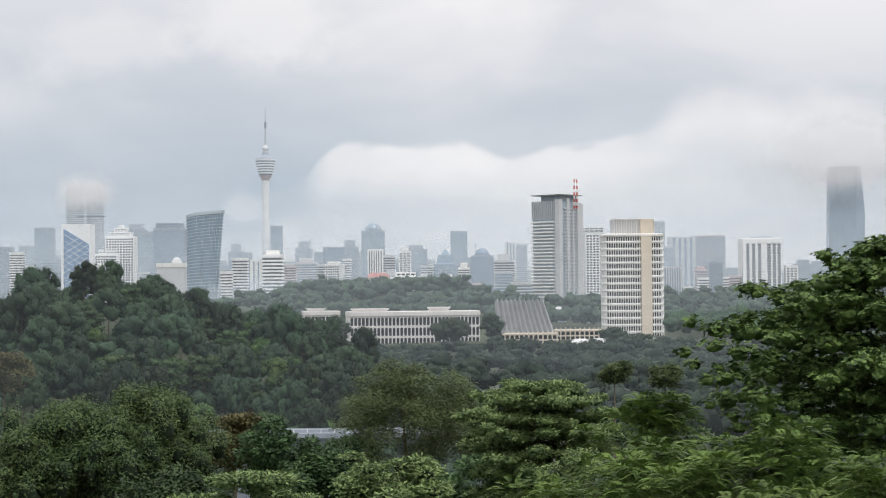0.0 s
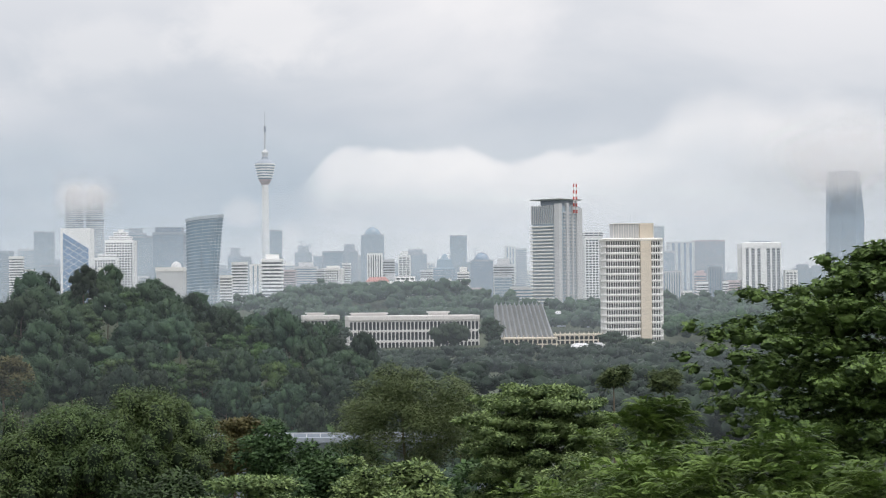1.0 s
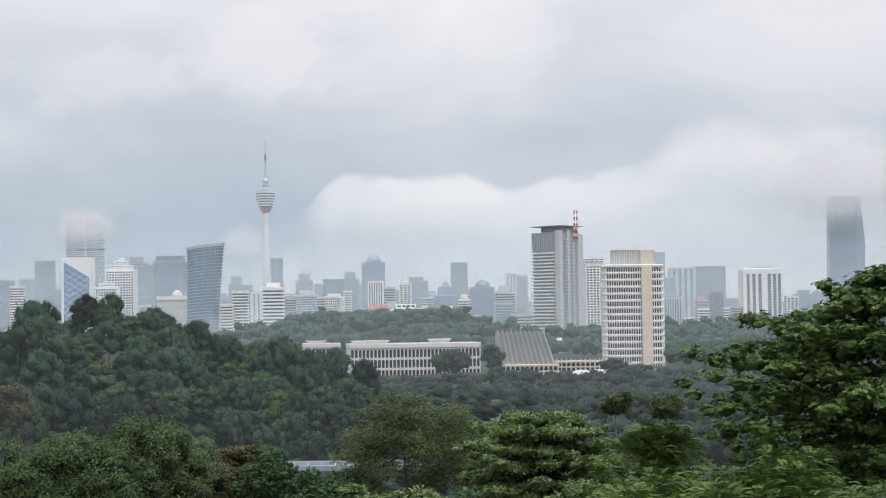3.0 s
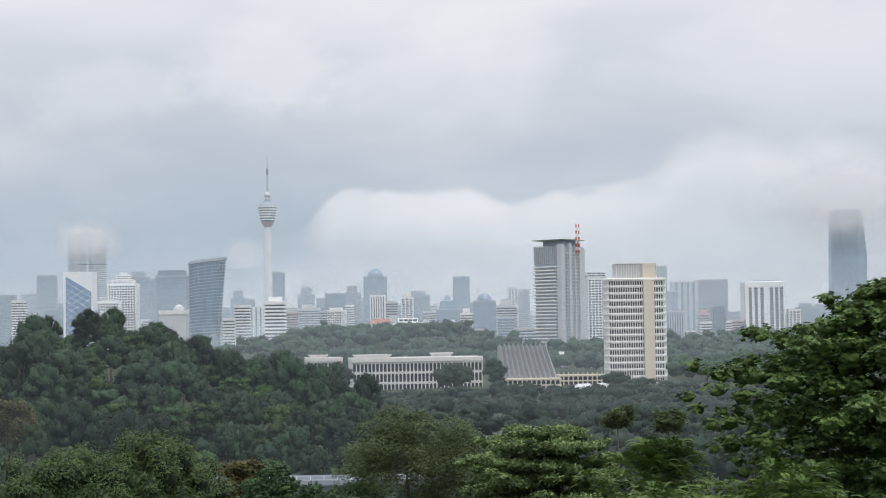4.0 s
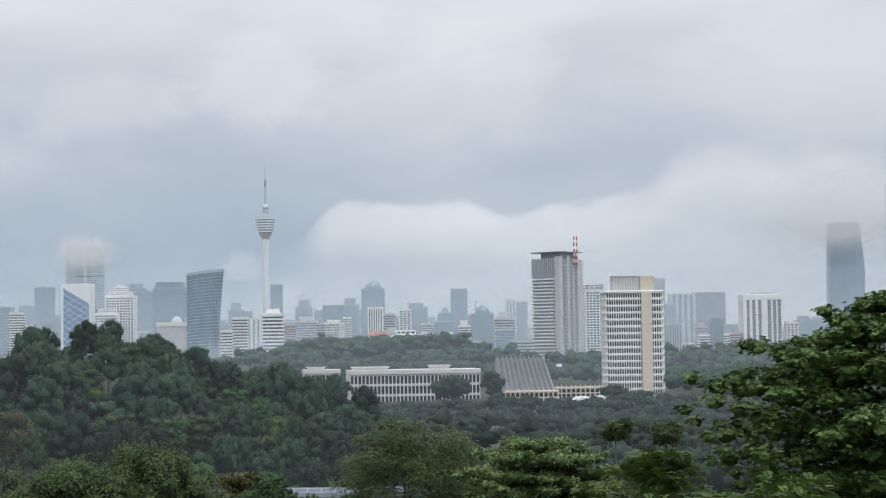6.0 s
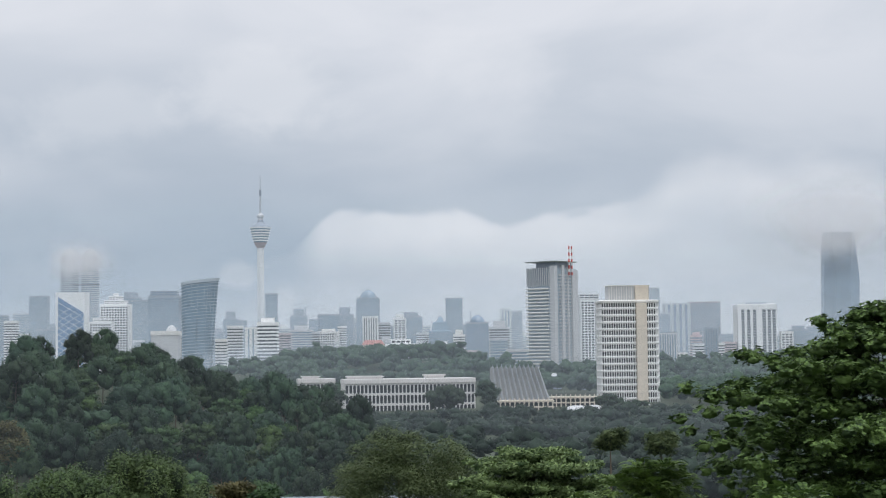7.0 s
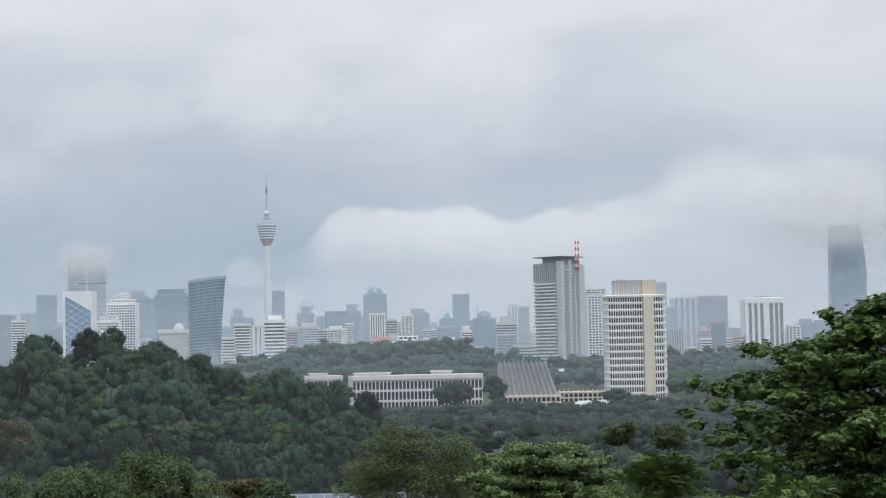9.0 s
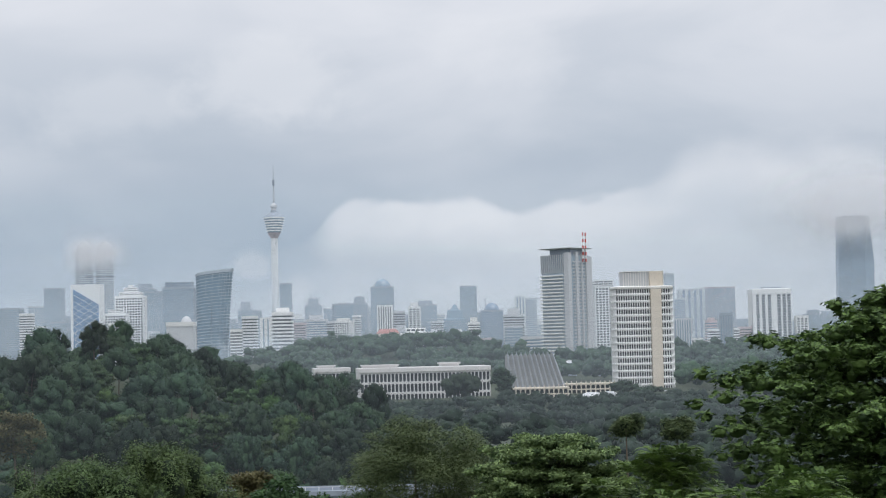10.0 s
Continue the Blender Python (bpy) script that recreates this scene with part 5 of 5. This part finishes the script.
# ---------------------------------------------------------------- trees near the lookout
def near_tree(label, x, y, top, spread, crown_deep, seed, clumps, leaves, leaf, mat, **more):
    base = land(x, y)
    h = top - base
    return tree(label, pose(x, y, base), seed, h, spread, max(0.8, h - crown_deep), clumps, leaves, leaf, mat, **more)


big_base = land(15.6, 60.0)
near_tree("large dark green tree with tiered branches and big leaf rosettes", 15.6, 60.0, 37.6, 7.2, 10.0, 11, 0, 200000, (0.145, 0.08), LEAF_BIG, flat=0.6, droop=0.0, trunk=0.016, foliage=rosette_cloud, shell=0.3, core=0.5, inner=LEAF_BIG,
          limbs=([(z - big_base, r) for z, r in ((37.2, 1.4), (36.6, 2.6), (36.0, 3.7), (35.3, 5.6), (34.6, 6.0), (33.8, 7.2), (33.0, 6.6), (32.2, 6.4), (31.3, 6.0), (30.3, 5.4), (29.2, 4.8))], 14, 0.7, 0.7))
layer_base = land(4.9, 88.0)
near_tree("layered broadleaf tree with flat leafy tiers", 4.9, 88.0, 31.3, 4.2, 7.0, 12, 0, 95000, (0.15, 0.085), LEAF_LAYER, flat=0.5, droop=0.1, trunk=0.016, core=0.72, shell=0.7, inner=LEAF_LAYER,
          limbs=([(z - layer_base, r) for z, r in ((30.9, 2.0), (30.3, 3.2), (29.5, 3.9), (28.6, 4.2), (27.7, 4.1), (26.7, 3.7), (25.6, 3.2))], 13, 0.62, 0.65))
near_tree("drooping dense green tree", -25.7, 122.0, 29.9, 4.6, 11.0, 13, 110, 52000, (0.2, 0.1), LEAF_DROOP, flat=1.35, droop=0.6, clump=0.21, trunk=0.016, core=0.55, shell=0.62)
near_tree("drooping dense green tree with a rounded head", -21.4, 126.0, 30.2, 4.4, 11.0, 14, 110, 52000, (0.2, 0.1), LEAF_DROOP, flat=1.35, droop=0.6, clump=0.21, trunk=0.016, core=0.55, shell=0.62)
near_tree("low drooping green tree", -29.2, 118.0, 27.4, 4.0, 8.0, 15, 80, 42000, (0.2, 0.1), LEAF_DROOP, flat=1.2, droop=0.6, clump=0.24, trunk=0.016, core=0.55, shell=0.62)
near_tree("feathery olive green tree", -4.2, 185.0, 29.1, 7.2, 15.0, 16, 110, 50000, (0.36, 0.10), LEAF_OLIVE, flat=1.1, droop=0.4, clump=0.2, trunk=0.014)
near_tree("small feathery olive tree", 1.9, 200.0, 26.4, 3.8, 11.0, 17, 50, 14000, (0.36, 0.10), LEAF_OLIVE, flat=1.1, droop=0.4, clump=0.26, trunk=0.014)
near_tree("rust-tinged tree beside the viaduct", -19.7, 165.0, 25.0, 2.7, 7.5, 18, 40, 8000, (0.4, 0.18), LEAF_RUST, flat=0.8, droop=0.2, clump=0.3, trunk=0.016)
near_tree("dark green tree beside the viaduct", -15.0, 150.0, 26.0, 2.9, 9.0, 19, 46, 12000, (0.36, 0.18), LEAF_DEEP, flat=0.8, droop=0.2, clump=0.28, trunk=0.016)
near_tree("orange-flushed tree on the hillside", -83.0, 330.0, 25.7, 5.2, 10.0, 20, 40, 6000, (0.6, 0.3), LEAF_RUST, flat=0.7, droop=0.1, clump=0.3, trunk=0.016)
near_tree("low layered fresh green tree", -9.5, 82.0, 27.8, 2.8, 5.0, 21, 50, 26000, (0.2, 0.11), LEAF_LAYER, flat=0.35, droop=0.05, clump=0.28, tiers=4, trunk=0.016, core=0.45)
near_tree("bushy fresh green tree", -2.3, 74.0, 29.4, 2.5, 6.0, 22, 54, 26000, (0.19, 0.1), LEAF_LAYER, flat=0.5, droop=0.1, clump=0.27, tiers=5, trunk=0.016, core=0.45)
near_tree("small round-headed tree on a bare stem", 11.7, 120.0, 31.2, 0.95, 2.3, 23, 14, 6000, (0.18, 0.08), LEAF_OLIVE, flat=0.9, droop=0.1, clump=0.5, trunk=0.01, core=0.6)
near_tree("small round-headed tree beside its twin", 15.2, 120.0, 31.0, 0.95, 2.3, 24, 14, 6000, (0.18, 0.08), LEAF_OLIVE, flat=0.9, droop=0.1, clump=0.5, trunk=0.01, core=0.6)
near_tree("slender feathery tree with drooping sprays", 6.8, 58.0, 33.1, 1.5, 5.5, 25, 50, 32000, (0.12, 0.045), LEAF_FRESH, flat=0.8, droop=0.35, clump=0.28, trunk=0.012, foliage=frond_cloud)
near_tree("feathery young tree with bright sprays", 9.1, 46.0, 33.0, 1.6, 4.5, 26, 40, 20000, (0.12, 0.045), LEAF_FRESH, flat=0.55, droop=0.3, clump=0.3, trunk=0.012, foliage=frond_cloud)
near_tree("feathery bush with bright sprays", 7.3, 46.0, 32.5, 1.5, 4.0, 27, 38, 20000, (0.12, 0.045), LEAF_FRESH, flat=0.55, droop=0.3, clump=0.3, trunk=0.012, foliage=frond_cloud)
near_tree("feathery bush with drooping sprays", 5.2, 48.0, 32.0, 1.6, 4.0, 28, 38, 20000, (0.12, 0.045), LEAF_FRESH, flat=0.55, droop=0.3, clump=0.3, trunk=0.012, foliage=frond_cloud)
near_tree("low feathery bush under the big tree", 9.8, 42.0, 32.1, 1.6, 4.0, 29, 38, 20000, (0.12, 0.045), LEAF_FRESH, flat=0.5, droop=0.3, clump=0.3, trunk=0.012, foliage=frond_cloud)
near_tree("low feathery bush with pale tips", 6.7, 38.0, 32.0, 1.4, 3.5, 30, 36, 20000, (0.12, 0.045), LEAF_FRESH, flat=0.5, droop=0.3, clump=0.3, trunk=0.012, foliage=frond_cloud)
near_tree("low feathery bush beside the layered tree", 3.3, 60.0, 30.0, 2.0, 4.5, 31, 40, 20000, (0.12, 0.045), LEAF_FRESH, flat=0.5, droop=0.25, clump=0.3, trunk=0.012, foliage=frond_cloud)
near_tree("dark bush in the hollow", -8.1, 110.0, 26.2, 3.2, 6.0, 32, 44, 10000, (0.34, 0.16), LEAF_DEEP, flat=0.7, droop=0.15, clump=0.3, trunk=0.014)
near_tree("dark leafy bush below the drooping trees", -15.7, 100.0, 26.4, 3.0, 6.0, 33, 44, 10000, (0.32, 0.14), LEAF_DEEP, flat=0.9, droop=0.4, clump=0.3, trunk=0.014)
near_tree("leafy layered bush in the hollow", 1.6, 95.0, 27.2, 2.8, 6.0, 34, 40, 10000, (0.3, 0.14), LEAF_DEEP, flat=0.5, droop=0.1, clump=0.3, tiers=4, trunk=0.014)
near_tree("dark bush before the viaduct", -12.1, 232.0, 17.4, 3.6, 7.0, 35, 40, 8000, (0.4, 0.2), LEAF_DEEP, flat=0.8, droop=0.15, clump=0.3, trunk=0.014, core=0.6)
near_tree("dark bush beside the viaduct piers", -32.6, 228.0, 17.3, 3.6, 7.0, 36, 40, 8000, (0.4, 0.2), LEAF_OLIVE, flat=0.8, droop=0.15, clump=0.3, trunk=0.014, core=0.6)
near_tree("leafy bush under the viaduct deck", -17.6, 225.0, 16.3, 3.0, 6.0, 37, 36, 7000, (0.4, 0.2), LEAF_DEEP, flat=0.8, droop=0.15, clump=0.3, trunk=0.014, core=0.6)
near_tree("dark tree hiding the viaduct's far end", 6.5, 215.0, 20.5, 4.2, 8.0, 38, 40, 9000, (0.4, 0.2), LEAF_DEEP, flat=0.8, droop=0.15, clump=0.3, trunk=0.014, core=0.6)
near_tree("leafy green bush between the layered trees", 6.0, 72.0, 29.5, 2.6, 6.0, 46, 50, 16000, (0.17, 0.09), LEAF_LAYER, flat=0.6, droop=0.1, clump=0.28, trunk=0.014, core=0.4)
near_tree("leafy dark bush below the tiered tree", 9.4, 70.0, 30.8, 2.6, 6.0, 47, 50, 16000, (0.17, 0.09), LEAF_DEEP, flat=0.6, droop=0.1, clump=0.28, trunk=0.014, core=0.4)
# single trees before the white block
near_tree("dark tree in front of the white block", 3.7, 1150.0, 17.4, 11.5, 17.0, 40, 60, 4200, (0.8, 0.45), LEAF_FOREST, flat=0.8, droop=0.2, clump=0.32, trunk=0.014, core=0.86)
near_tree("tall dark tree beside the folded hall", 31.0, 1140.0, 21.8, 7.0, 22.0, 41, 50, 3600, (0.8, 0.45), LEAF_FOREST, flat=0.9, droop=0.2, clump=0.34, trunk=0.012, core=0.65)
near_tree("tree before the white rear wing", -65.9, 1100.0, 23.1, 7.0, 22.0, 42, 40, 2600, (0.8, 0.45), LEAF_FOREST, flat=0.8, droop=0.2, clump=0.3, trunk=0.012, core=0.65)
near_tree("tree before the linking gallery", 111.6, 1150.0, 9.8, 9.0, 12.0, 43, 36, 2600, (0.8, 0.45), LEAF_FOREST, flat=0.7, droop=0.2, clump=0.3, trunk=0.012, core=0.65)
near_tree("low tree at the foot of the white tower", 125.3, 1140.0, 5.4, 8.0, 10.0, 44, 30, 2400, (0.8, 0.45), LEAF_FOREST, flat=0.7, droop=0.2, clump=0.3, trunk=0.012, core=0.65)


# ---------------------------------------------------------------- far woods, too many to count
def far_woods(name, label, count, x_of, y0, y1, size, seed, leaf=1.5, each=160, inner=LEAF_FOREST):
    rng = np.random.default_rng(seed)
    out, leans, cores, core_n, faces, total = [], [], [], [], [], 0
    for _ in range(count):
        y = rng.uniform(y0, y1)
        a, b = x_of(y)
        x = rng.uniform(a, b)
        s = size * (0.65 + 0.7 * rng.random())
        z = land(x, y)
        n = 6
        cs = rng.normal(size=(n, 3)) * np.array([s * 0.36, s * 0.36, s * 0.08]) + np.array([x, y, z + s * 0.48])
        rs = s * (0.19 + 0.15 * rng.random(n))
        v, nn = leaf_cloud(rng, cs, rs, each, leaf, leaf * 0.6, 0.75, 0.15, 0.76)
        out.append(v)
        leans.append(nn)
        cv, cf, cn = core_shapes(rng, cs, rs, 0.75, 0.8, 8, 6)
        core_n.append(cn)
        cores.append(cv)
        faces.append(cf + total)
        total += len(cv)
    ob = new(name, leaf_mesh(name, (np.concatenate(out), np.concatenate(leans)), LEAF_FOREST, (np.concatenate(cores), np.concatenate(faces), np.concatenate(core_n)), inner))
    return tagged(ob, label, "woods", kind="stuff")


far_woods("woods", "dense dark green woods on the far ridge", 430, lambda y: (-0.09 * y, 0.30 * y), 1470, 1860, 20, 3, leaf=1.5, each=120)
far_woods("woods", "hazy woods at the foot of the city towers", 220, lambda y: (-0.28 * y, -0.05 * y), 1300, 1900, 17, 4, leaf=1.5, each=90)
far_woods("woods", "dense dark green woods before the white block", 330, lambda y: (-0.12 * y, 0.28 * y), 800, 1090, 10.0, 5, leaf=1.0, each=230)
far_woods("woods", "dense valley woods", 230, lambda y: (-0.05 * y, 0.28 * y), 390, 800, 13, 6, leaf=0.8, each=260)
far_woods("woods", "dense woods beyond the white tower", 130, lambda y: (0.13 * y, 0.29 * y), 1110, 1490, 17, 7, leaf=1.2, each=150)
far_woods("undergrowth", "dense undergrowth at the foot of the wooded hill", 180, lambda y: (-0.275 * y, 0.02 * y), 290, 470, 8.0, 8, leaf=0.6, each=300)
